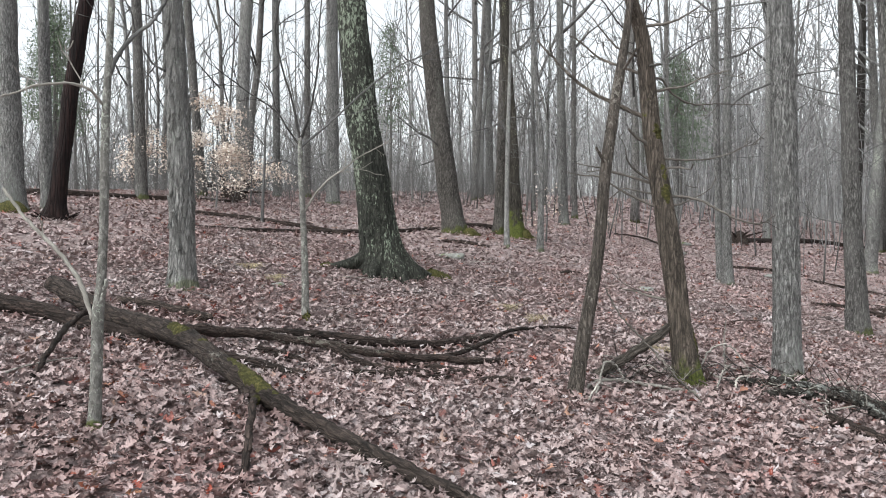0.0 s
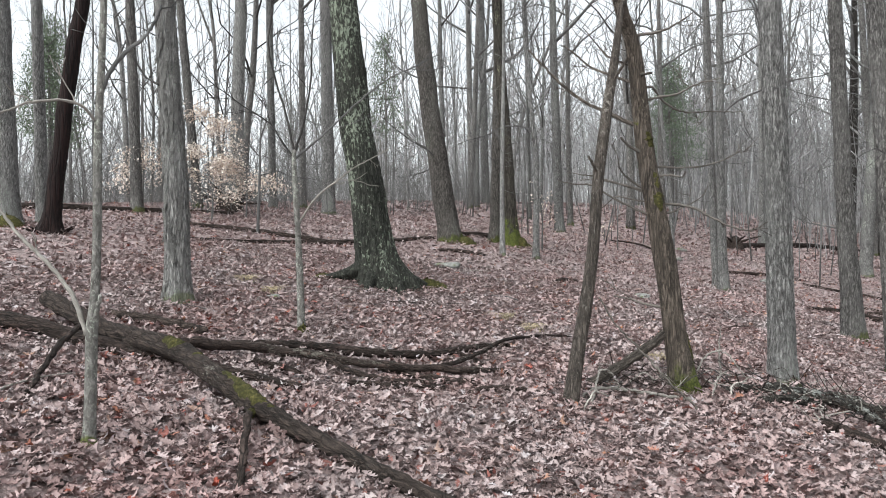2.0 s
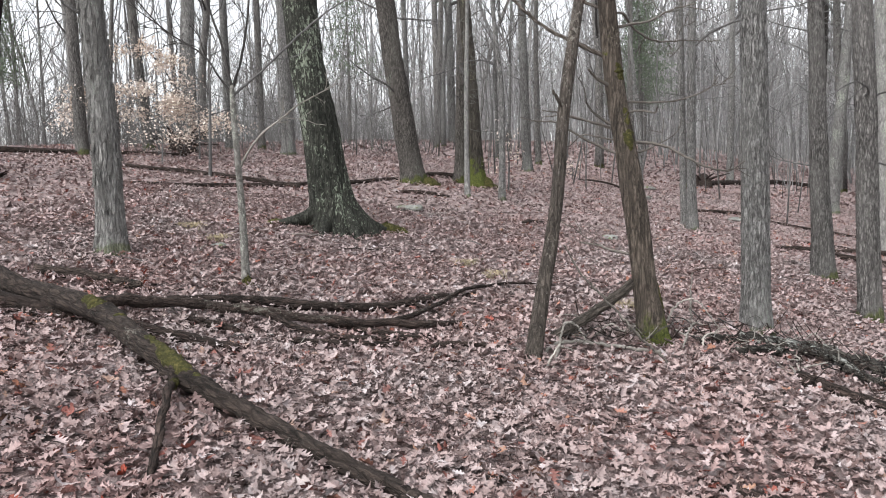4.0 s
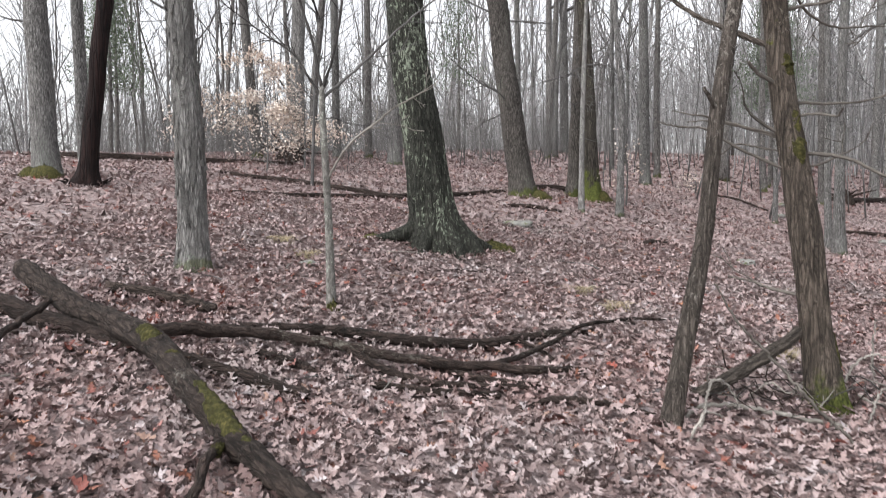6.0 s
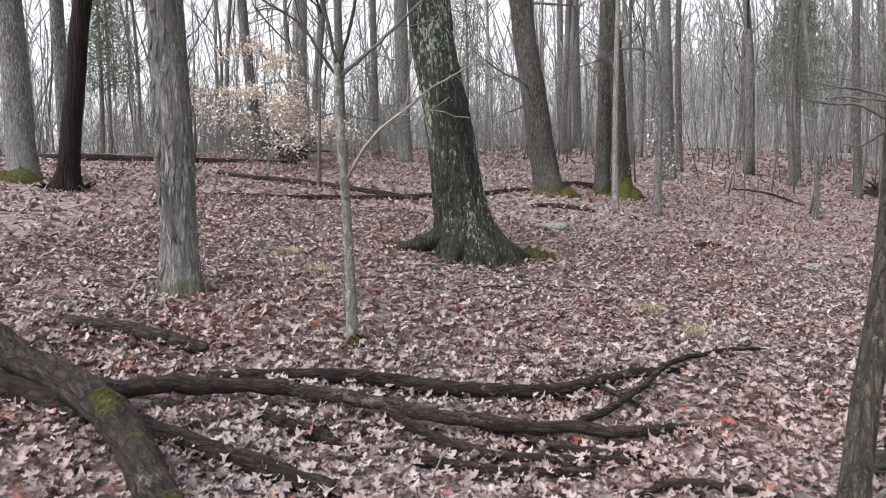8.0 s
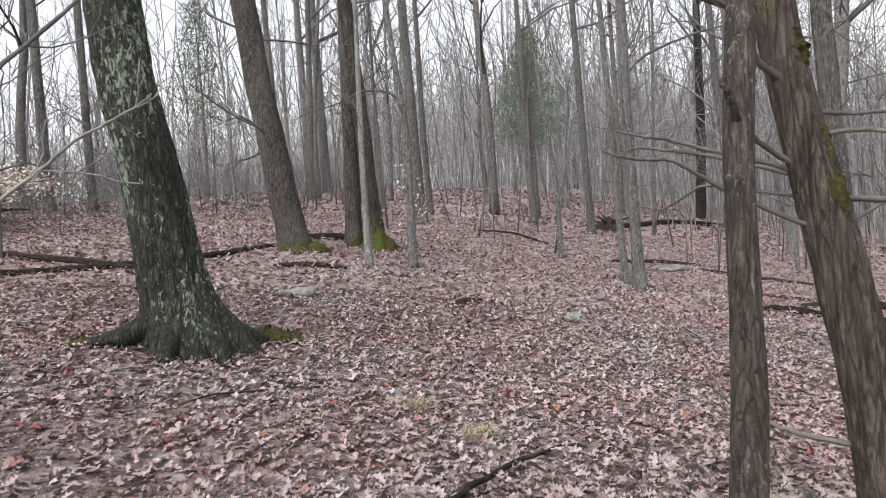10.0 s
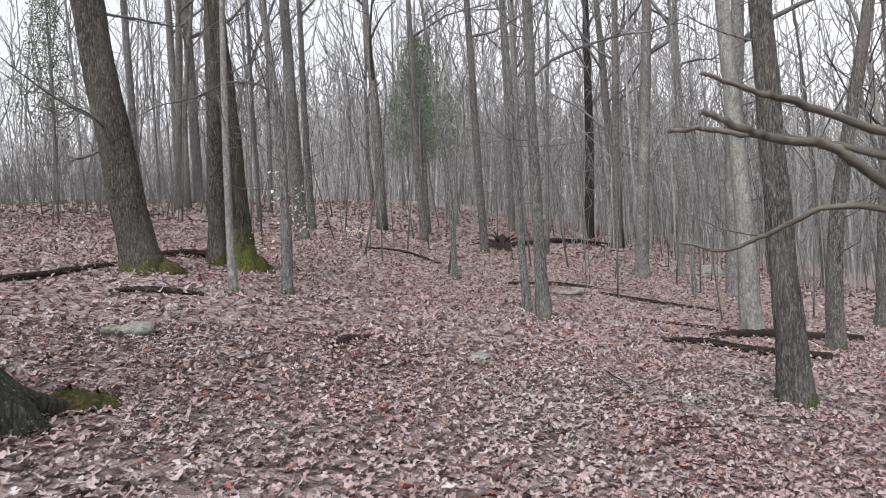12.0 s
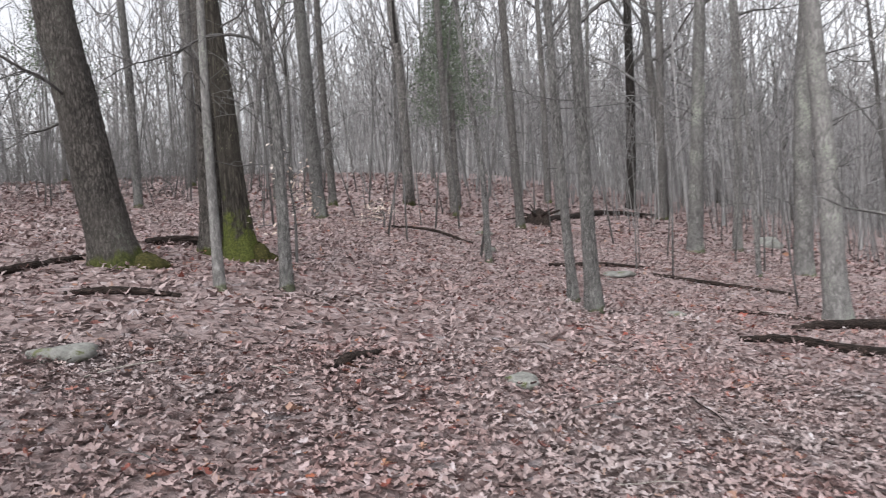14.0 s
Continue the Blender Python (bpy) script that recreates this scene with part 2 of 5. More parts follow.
def soil_material():
    """Litter seen from afar: leaf-sized flakes in the leaves' colours over dark soil."""
    m, n, l, b = material("leaf_litter_soil", 0.7)
    b.inputs["Specular IOR Level"].default_value = 0.4
    v = coords(n, l, (1, 1, 1))
    w = n.new("ShaderNodeTexNoise")
    w.inputs["Scale"].default_value = 9.0
    l.new(v, w.inputs["Vector"])
    add = n.new("ShaderNodeMix")
    add.data_type, add.blend_type = "RGBA", "LINEAR_LIGHT"
    add.inputs[0].default_value = 0.06
    l.new(v, add.inputs[6])
    l.new(w.outputs["Color"], add.inputs[7])
    cell = n.new("ShaderNodeTexVoronoi")
    cell.inputs["Scale"].default_value = 11.0
    l.new(add.outputs[2], cell.inputs["Vector"])
    sep = n.new("ShaderNodeSeparateColor")
    l.new(cell.outputs["Color"], sep.inputs[0])
    c = ramp(n, LEAF_STOPS)
    l.new(sep.outputs[0], c.inputs[0])
    patch = noisy(n, l, v, 0.7, 4, 0.6)
    dark = step_up(n, l, math_node(n, l, "ADD", math_node(n, l, "MULTIPLY", patch, 0.35), math_node(n, l, "MULTIPLY", sep.outputs[1], 0.65)), 0.76, 0.86)
    col = mixed(n, l, dark, c.outputs[0], (0.040, 0.029, 0.026))
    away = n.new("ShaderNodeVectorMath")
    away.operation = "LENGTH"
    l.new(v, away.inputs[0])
    # Farther litter gets brighter colour, for lit leaf tops seen at a low angle.
    grazing_lit = n.new("ShaderNodeHueSaturation")
    grazing_lit.inputs["Value"].default_value = 1.16
    l.new(col, grazing_lit.inputs["Color"])
    # Nearby ground colour darkened, as painted shade in the gaps between leaves.
    gap_shade = mixed(n, l, 0.25, col, (0.030, 0.021, 0.019))
    col = mixed(n, l, step_up(n, l, away.outputs["Value"], 6, 22), gap_shade, grazing_lit.outputs[0])
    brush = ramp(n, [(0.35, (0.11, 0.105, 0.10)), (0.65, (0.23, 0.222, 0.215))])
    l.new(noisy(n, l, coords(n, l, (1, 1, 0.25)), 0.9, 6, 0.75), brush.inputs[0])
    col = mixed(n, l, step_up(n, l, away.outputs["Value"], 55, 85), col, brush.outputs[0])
    l.new(col, b.inputs["Base Color"])
    u = n.new("ShaderNodeBump")
    u.inputs["Strength"].default_value, u.inputs["Distance"].default_value = 0.9, 0.05
    l.new(math_node(n, l, "ADD", cell.outputs["Distance"], noisy(n, l, v, 30.0, 4, 0.6)), u.inputs["Height"])
    l.new(u.outputs[0], b.inputs["Normal"])
    return m


SOIL = soil_material()


def stone_material():
    m, n, l, b = material("lichen_stone", 0.9)
    v = coords(n, l, (1, 1, 1))
    c = ramp(n, [(0.3, (0.12, 0.12, 0.112)), (0.55, (0.245, 0.248, 0.232)), (0.75, (0.40, 0.41, 0.38))])
    l.new(noisy(n, l, v, 14.0, 7, 0.7), c.inputs[0])
    col = mixed(n, l, step_up(n, l, noisy(n, l, v, 7.0, 4, 0.6), 0.57, 0.66), c.outputs[0], (0.10, 0.11, 0.05))
    l.new(col, b.inputs["Base Color"])
    u = n.new("ShaderNodeBump")
    u.inputs["Strength"].default_value, u.inputs["Distance"].default_value = 0.7, 0.02
    l.new(noisy(n, l, v, 40.0, 5, 0.7), u.inputs["Height"])
    l.new(u.outputs[0], b.inputs["Normal"])
    return m


STONE = stone_material()


# ---------------- building helpers ----------------
def mesh_of(name, verts, faces, mat, smooth=True):
    me = bpy.data.meshes.new(name)
    me.from_pydata([tuple(v) for v in verts], [], [tuple(int(i) for i in f) for f in faces])
    me.materials.append(mat)
    if smooth:
        me.polygons.foreach_set("use_smooth", [True] * len(me.polygons))
    me.update()
    return me


def part(name, verts, faces, mat, parent=None, label="", smooth=True):
    ob = new(name, mesh_of(name, verts, faces, mat, smooth))
    ob.parent = parent
    return tagged(ob, label)


def along(name, verts, faces, axis, mat, parent=None, label=""):
    """A part whose own z runs along axis, so that its grain follows it."""
    turn = Vector(axis).to_track_quat("Z", "Y").to_matrix()
    ob = part(name, np.asarray(verts) @ np.array(turn), faces, mat, parent, label)
    ob.rotation_euler = turn.to_euler()
    return ob


class Shape:
    """Collects tubes and flakes into one mesh."""

    def __init__(self):
        self.v, self.f, self.n = [], [], 0

    def add(self, v, f):
        self.v.append(np.asarray(v, float))
        self.f.extend([tuple(i + self.n for i in q) for q in f])
        self.n += len(v)

    def done(self, name, mat, parent=None, label="", smooth=True):
        return part(name, np.concatenate(self.v), self.f, mat, parent, label, smooth)


def spline(points, n):
    """n points evenly along a smooth curve through the given ones."""
    p = np.asarray(points, float)
    if len(p) == 2:
        return p[0] + (p[1] - p[0]) * np.linspace(0, 1, n)[:, None]
    q = np.vstack([2 * p[0] - p[1], p, 2 * p[-1] - p[-2]])
    t = np.linspace(0, len(p) - 1 - 1e-9, n)
    i, u = t.astype(int), (t % 1)[:, None]
    a, b, c, d = q[i], q[i + 1], q[i + 2], q[i + 3]
    return 0.5 * (2 * b + (c - a) * u + (2 * a - 5 * b + 4 * c - d) * u ** 2 + (3 * b - a - 3 * c + d) * u ** 3)


def tube(points, radii, sides=8, lumps=0.0, ridges=0, seed=0, flare=None):
    """A closed tapering tube along points. lumps: uneven girth; ridges: upright folds; flare: girth factor by (angle, share)."""
    p, r = np.asarray(points, float), np.asarray(radii, float)
    d = np.gradient(p, axis=0)
    d /= np.linalg.norm(d, axis=1)[:, None] + 1e-12
    ref = np.array([0.0, 1.0, 0.0]) if abs(d[0][2]) > 0.6 else np.array([0.0, 0.0, 1.0])
    u = np.cross(d, ref)
    u /= np.linalg.norm(u, axis=1)[:, None] + 1e-12
    w = np.cross(d, u)
    a = np.arange(sides) * 2 * math.pi / sides
    rr = np.repeat(r[:, None], sides, 1)
    if lumps or ridges:
        g = np.random.RandomState(seed)
        s = np.linspace(0, 1, len(p))[:, None] * len(p) * 0.35
        for k in range(1, 4):
            rr = rr * (1 + lumps / k * np.sin(k * a[None] + g.uniform(0, 6) + s * g.uniform(0.4, 1.3)))
        if ridges:
            rr = rr * (1 + 0.035 * np.sin(ridges * a[None] + 1.3 * np.sin(s * 0.8 + g.uniform(0, 6))) + g.uniform(-0.03, 0.03, rr.shape))
    if flare is not None:
        rr = rr * flare(a[None], np.arange(len(p))[:, None])
    ring = p[:, None] + rr[..., None] * (np.cos(a)[None, :, None] * u[:, None] + np.sin(a)[None, :, None] * w[:, None])
    v = np.vstack([ring.reshape(-1, 3), p[:1], p[-1:] + d[-1:] * r[-1] * 0.6])
    m, f = len(p), []
    for i in range(m - 1):
        for j in range(sides):
            k = (j + 1) % sides
            f.append((i * sides + j, i * sides + k, (i + 1) * sides + k, (i + 1) * sides + j))
    if sides < 5:
        return v[:-2], f
    for j in range(sides):
        k = (j + 1) % sides
        f.append((m * sides, k, j))
        f.append((m * sides + 1, (m - 1) * sides + j, (m - 1) * sides + k))
    return v, f


def bough(g, shape, start, way, length, r, depth, forks=(4, 3), sides=5, lift=0.25):
    """A limb that wanders, thins out and forks into twigs."""
    k = (2, 4, 5)[depth]
    p, d = [np.asarray(start, float)], np.asarray(way, float)
    for _ in range(k):
        d = d + g.normal(0, 0.22, 3) + np.array([0, 0, lift * 0.3])
        d /= np.linalg.norm(d)
        p.append(p[-1] + d * length / k)
    p = np.array(p)
    rad = np.linspace(r, max(r * 0.28, 0.003), k + 1)
    shape.add(*tube(p, rad, sides))
    if depth == 0:
        return
    for _ in range(forks[0] if depth > 1 else forks[-1]):
        t = g.uniform(0.25, 0.98)
        i = min(int(t * k), k - 1)
        at = p[i] + (p[i + 1] - p[i]) * (t * k - i)
        side = g.normal(0, 1, 3)
        axis = p[i + 1] - p[i]
        axis = axis / np.linalg.norm(axis)
        side = side - axis * (side @ axis)
        side /= np.linalg.norm(side) + 1e-9
        way2 = axis * 0.75 + side * 0.75 + np.array([0, 0, lift])
        bough(g, shape, at, way2 / np.linalg.norm(way2), length * g.uniform(0.35, 0.6), max(r * (1 - 0.65 * t) * 0.55, 0.004), depth - 1, forks, max(3, sides - 1), lift)


# ---------------- ground ----------------
def ground_z(x, y):
    """Height of the forest floor: it climbs ahead, falls off to one side and levels out far away."""
    x, y = np.asarray(x, float), np.asarray(y, float)
    dx, dy = x, y - 8
    r = np.hypot(dx, dy) + 1e-9
    side = np.tanh(1.6 * dx / (r + 4))
    reach = 27 + 24.2 * side + 8.5 * side ** 2
    k = reach * np.tanh(np.minimum(r / reach, 4) ** 3) ** (1 / 3) / r
    u, v = dx * k, 8 + dy * k
    z = 0.0104 - 0.1383 * u + 0.10272 * v - 0.00146 * u * u + 0.00077 * u * v + 0.00099 * v * v + (0.08 * np.exp(-((side - 0.5) / 0.28) ** 2) - 0.03) * np.clip(r - reach, 0, 120)
    z = z + 0.20 * np.exp(-((x - 2.7) ** 2 + (y - 6.2) ** 2) / 4) - 0.27 * np.exp(-((x - 8) ** 2 + (y - 17.6) ** 2) / 14)
    z = z + 0.16 * np.exp(-((x - 1) ** 2 + (y - 16.4) ** 2) / 8) - 0.14 * np.exp(-((x + 0.6) ** 2 / 5 + (y - 6.2) ** 2 / 1.2))
    z = z + (6 + 1.2 * np.sin(0.045 * x + 1)) / (1 + np.exp(-6 * (side - 0.12))) * np.clip((r - 75) / 95, 0, 1) ** 2 * (3 - 2 * np.clip((r - 75) / 95, 0, 1))
    return z + 0.012 * np.sin(2.9 * x + 1.1 * np.sin(1.7 * y)) + 0.012 * np.sin(3.3 * y + 1.3 * np.sin(2.1 * x))


def build_ground():
    s = np.linspace(-1, 1, 221)
    axis = 0.05 * np.sinh(9.75 * np.abs(s)) * np.sign(s) + 9 * s
    gx, gy = np.meshgrid(axis + 1.0, axis + 8.0)
    v = np.stack([gx.ravel(), gy.ravel(), ground_z(gx, gy).ravel()], -1)
    n = len(s)
    f = [(i * n + j, i * n + j + 1, (i + 1) * n + j + 1, (i + 1) * n + j) for i in range(n - 1) for j in range(n - 1)]
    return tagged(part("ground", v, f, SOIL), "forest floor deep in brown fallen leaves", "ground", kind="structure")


GROUND = build_ground()


def at_ground(x, y, dz=0.0):
    return (x, y, float(ground_z(x, y)) + dz)


# ---------------- trees ----------------
def thing(name, x, y, label, category, group="", dz=0.0):
    e = new(name)
    e.location = at_ground(x, y, dz)
    e.empty_display_size = 0.2
    return tagged(e, label, category, group)


def stem_line(profile, top, seed, wander=0.10):
    """Trunk line and girth: the given (height, dx, dy, radius) rows, then on upwards to the tree's top."""
    g = np.random.RandomState(seed)
    h = np.array([p[0] for p in profile], float)
    xy = np.array([p[1:3] for p in profile], float)
    r = np.array([p[3] for p in profile], float)
    rows_h = np.concatenate([[-0.25], np.arange(0, 6.0, 0.07), np.linspace(6, top, 16)]) if top > 6.2 else np.concatenate([[-0.25], np.arange(0, top, 0.06)])
    lean = (xy[-1] - xy[-2]) / max(h[-1] - h[-2], 0.1)
    curve = spline(np.column_stack([h, xy, r]), 80)
    x = np.interp(rows_h, curve[:, 0], curve[:, 1])
    y = np.interp(rows_h, curve[:, 0], curve[:, 2])
    rad = np.interp(rows_h, curve[:, 0], curve[:, 3])
    over = np.maximum(0, rows_h - h[-1])
    bend = over * np.exp(-over / 9)
    x, y = x + lean[0] * bend, y + lean[1] * bend
    share = np.clip((rows_h - h[-1]) / max(top - h[-1], 0.1), 0, 1)
    rad = np.where(rows_h > h[-1], r[-1] * (1 - 0.93 * share), rad)
    sway = wander * np.sin(rows_h * 0.55 + g.uniform(0, 6)) * share
    return np.column_stack([x + sway, y + 0.7 * sway, rows_h]), rad


def root_flare(size, toes, reach, seed):
    """Girth factor that spreads the foot of a trunk into root toes over the lowest rings."""
    g = np.random.RandomState(seed)
    ph = g.uniform(0, 6)

    def factor(a, row):
        h = np.maximum(row - 1, 0) * 0.07
        fade = np.exp(-h / reach)
        return 1 + size * fade * (0.55 + 0.45 * np.sin(toes * a + ph)) + 0.25 * size * np.exp(-h / (reach * 2.5))
    return factor


def oak_foot(a, row):
    """Long root toes to both sides of the great oak, folds between them."""
    h = np.maximum(row - 1, 0) * 0.07

    def toe(c, wide):
        return np.exp(-((np.mod(a - c + math.pi, 2 * math.pi) - math.pi) / wide) ** 2)
    return (1 + 0.34 * np.exp(-h / 0.30) + np.exp(-h / 0.15) * (0.85 * toe(0.0, 0.4) + 0.85 * toe(math.pi, 0.4) + 0.30 * toe(1.5, 0.25) + 0.25 * toe(2.3, 0.25) + 0.25 * toe(0.8, 0.25) + 0.5 * toe(4.4, 0.4))
            + 0.10 * np.exp(-h / 0.5) * np.sin(7 * a + 1))


def tree(name, x, y, profile, top, mat, label, seed, sides=20, ridges=0, flare=0.35, toes=5, reach=0.16, limbs=9, first=6.0, lumps=0.03, twig=TWIG, category="tree", group="standing trees", foot=None, shoots=None):
    e = thing(name, x, y, label, category, group)
    line, rad = stem_line(profile, top, seed)
    v, f = tube(line, rad, sides, lumps, ridges, seed, foot or root_flare(flare, toes, reach, seed))
    v[:, 2] += (ground_z(x + v[:, 0], y + v[:, 1]) - e.location.z) * np.exp(-np.maximum(v[:, 2], 0) / 0.22)
    part("trunk", v, f, mat, e)
    g = np.random.RandomState(seed + 50)
    for i in range(limbs):
        h = first + (top - first) * (i + 0.3) / limbs
        k = int(np.argmin(np.abs(line[:, 2] - h)))
        a = i * 2.4 + g.uniform(-0.5, 0.5)
        limb = Shape()
        bough(g, limb, line[k], (math.cos(a) * 0.8, math.sin(a) * 0.8, 0.6), (top - h) * 0.28 + 1.2, max(rad[k] * 0.5, 0.012), 2, (3, 3), 5)
        limb.done("limb", twig, e)
    for i in range((7 if limbs > 5 and mat is not BLACK else 0) if shoots is None else shoots):
        h = g.uniform(1.3, 0.5 * (first + top) * 0.75)
        k = int(np.argmin(np.abs(line[:, 2] - h)))
        a = g.uniform(0, 6.28)
        shoot = Shape()
        bough(g, shoot, line[k], (math.cos(a) * 0.9, math.sin(a) * 0.9, g.uniform(-0.1, 0.6)), g.uniform(0.5, 1.7), max(0.12 * rad[k], 0.006), 2, (3, 2), 4, 0.15)
        shoot.done("side_shoot", twig, e)
    return e


def add_branch(e, points, r0, mat, r1=0.004, twigs=0, seed=1, label="", sides=7, twig_len=0.35):
    s = Shape()
    g = np.random.RandomState(seed)
    p = spline(points, 6 * len(points))
    p[1:] += g.normal(0, 0.15 * r0, (len(p) - 1, 3))
    s.add(*tube(p, np.linspace(r0, r1, len(p)) * (1 + 0.12 * g.uniform(-1, 1, len(p))), sides))
    for _ in range(twigs):
        i = g.randint(len(p) // 3, len(p) - 1)
        d = p[i + 1 if i + 1 < len(p) else i] - p[i - 1]
        d = d / np.linalg.norm(d) + g.normal(0, 0.55, 3)
        bough(g, s, p[i], d / np.linalg.norm(d), twig_len * g.uniform(0.5, 1.3), max(r0 * 0.3, 0.0035), 1, (2, 2), 4, 0.1)
    return along("branch", np.concatenate(s.v), s.f, p[-1] - p[0], mat, e, label)


def moss_cushion(e, x, y, sx, sy, sz, seed, z=0.0):
    """A lumpy moss pad about a root toe, in the tree's own space."""
    g = np.random.RandomState(seed)
    z += float(ground_z(e.location.x + x, e.location.y + y)) - e.location.z
    v, f = tube([(x, y, z - 0.05), (x, y, z), (x, y, z + sz * 0.25), (x, y, z + sz * 0.45), (x, y, z + sz * 0.6), (x, y, z + sz * 0.68), (x, y, z + sz * 0.70)], [1.15, 1.12, 1.0, 0.82, 0.55, 0.25, 0.05], 18, 0.10, 0, seed)
    v = np.asarray(v)
    v[:, 0], v[:, 1] = x + (v[:, 0] - x) * sx, y + (v[:, 1] - y) * sy
    v += g.normal(0, 0.008, v.shape)
    return part("moss", v, f, MOSS, e, "yellow-green moss cushion")


# the great oak
oak = tree("oak_tree", -0.78, 10.17, [(0, 0, 0, 0.262), (0.7, -0.10, -0.01, 0.245), (1.5, -0.21, -0.01, 0.222), (2.2, -0.33, -0.02, 0.215), (3.0, -0.40, -0.03, 0.207), (3.8, -0.48, -0.03, 0.19)],
           19, OAK, "large leaning oak with dark furrowed lichen-spotted bark and flared roots", 3, 60, 13, limbs=10, first=6.5, lumps=0.02, foot=oak_foot, shoots=0)
def root(e, points, radii, seed):
    """A surface root: points are (dx, dy, height above the ground)."""
    p = [(dx, dy, float(ground_z(e.location.x + dx, e.location.y + dy)) - e.location.z + h) for dx, dy, h in points]
    part("root", *tube(spline(p, 16), np.interp(np.linspace(0, 1, 16), np.linspace(0, 1, len(radii)), radii), 12, 0.08, 0, seed), OAK, e)


root(oak, [(-0.12, -0.06, 0.34), (-0.34, -0.06, 0.14), (-0.58, -0.08, 0.05), (-0.90, -0.06, -0.01)], [0.13, 0.10, 0.07, 0.03], 1)
root(oak, [(0.10, -0.04, 0.36), (0.32, 0.05, 0.16), (0.50, 0.20, 0.06), (0.72, 0.42, -0.02)], [0.14, 0.11, 0.08, 0.035], 2)
root(oak, [(-0.05, -0.16, 0.28), (-0.12, -0.34, 0.08), (-0.16, -0.52, -0.02)], [0.10, 0.08, 0.03], 3)
root(oak, [(0.10, -0.15, 0.28), (0.24, -0.32, 0.08), (0.34, -0.50, -0.02)], [0.10, 0.07, 0.03], 4)
moss_cushion(oak, 0.62, 0.36, 0.19, 0.13, 0.17, 5)
moss_cushion(oak, 0.78, 0.44, 0.13, 0.11, 0.11, 9)
moss_cushion(oak, -0.78, -0.03, 0.13, 0.09, 0.09, 6)

hickory = tree("hickory_tree", -2.69, 7.72, [(0, 0, 0, 0.130), (1.2, -0.02, -0.01, 0.120), (3.0, -0.11, -0.04, 0.100)], 17, HICKORY,
               "straight hickory with shaggy peeling grey bark and mossy foot", 4, 28, 8, 0.35, 5, 0.12, shoots=1)


def shaggy_plates(e, profile, count, seed):
    """Long loose strips of bark that curl away from the trunk at their ends."""
    g = np.random.RandomState(seed)
    kinds = []
    for _ in range(6):
        t = np.linspace(-0.5, 0.5, 7)
        out = 0.004 + 0.05 * np.abs(t) ** 2.2 * g.uniform(0.5, 1.3) + np.where(t < 0, 0.05 * np.abs(t) ** 2, 0)
        wide = 0.5 * (1 - (2 * np.abs(t)) ** 3 * g.uniform(0.2, 0.7))
        v, f = [], []
        for i in range(7):
            for sx, o in ((-1, 0.0), (1, 0.0), (1, -0.012), (-1, -0.012)):
                v.append((sx * wide[i] * g.uniform(0.8, 1.1), -(out[i] + o), t[i]))
        for i in range(6):
            for j in range(4):
                k = (j + 1) % 4
                f.append((4 * i + j, 4 * i + k, 4 * i + 4 + k, 4 * i + 4 + j))
        f += [(3, 2, 1, 0), (24, 25, 26, 27)]
        kinds.append(mesh_of("bark_plate", v, f, PLATE, False))
    h0, x0, y0, r0 = (np.array(c) for c in zip(*profile))
    for i in range(count):
        h, a = g.uniform(0.25, 4.2), g.uniform(0, 6.283)
        r = np.interp(h, h0, r0) * 0.98
        ob = new("bark_plate", kinds[i % 6])
        ob.parent = e
        ob.location = (np.interp(h, h0, x0) + r * math.sin(a), np.interp(h, h0, y0) - r * math.cos(a), h)
        ob.rotation_euler = (g.normal(0, 0.03), g.normal(0, 0.06), a)
        ob.scale = (g.uniform(0.025, 0.05), 1.0, g.uniform(0.14, 0.42))


shaggy_plates(hickory, [(0, 0, 0, 0.130), (1.2, -0.02, -0.01, 0.120), (3.0, -0.11, -0.04, 0.100), (4.4, -0.19, -0.07, 0.092)], 170, 9)
dead_tree = tree("dead_tree", -6.15, 11.8, [(0, 0, 0, 0.145), (0.4, 0.04, 0.02, 0.128), (1.3, 0.13, 0.07, 0.118), (2.6, 0.26, 0.14, 0.116), (3.5, 0.39, 0.20, 0.11)], 10, BLACK,
     "leaning dead trunk blackened and stripped of bark", 5, 20, 7, 0.7, 5, 0.10, 3, 7.0, 0.05, DARK_TWIG)
leaning_oak = tree("oak_tree", 0.26, 15.85, [(0, 0, 0, 0.235), (1.4, -0.21, 0, 0.212), (3.2, -0.45, 0.01, 0.195), (4.9, -0.61, 0.01, 0.165)], 18, DARK_OAK,
     "leaning brown-grey oak with moss on its foot", 6, 26, 9, 0.35, 5, 0.14)
tree("oak_tree", 1.30, 17.0, [(0, 0, 0, 0.145), (1.9, 0.06, 0, 0.125), (4.0, 0.12, 0, 0.12)], 18, DARK_OAK, "upright grey-brown tree beside a mossy leaning one", 7, 20, 8)
mossy_oak = tree("oak_tree", 1.66, 16.8, [(0, 0, 0, 0.20), (0.9, -0.05, 0, 0.155), (2.2, -0.10, 0, 0.135), (3.8, -0.2, 0.02, 0.12)], 17, bark("mossy_bark", (0.020, 0.018, 0.015), (0.125, 0.112, 0.094), 1.3, 28, 0.1, (0.3, 0.3, 0.2), 1.0, 1.6, 0.8),
     "leaning trunk with moss climbing its foot", 8, 22, 8, 0.4)
tree("young_tree", 1.28, 14.84, [(0, 0, 0, 0.058), (1.2, 0, 0, 0.046), (2.6, 0.03, 0, 0.040)], 9, SMOOTH, "slim pale young tree with lichen-grey bark", 9, 12, 0, 0.2, limbs=6, first=4.5)
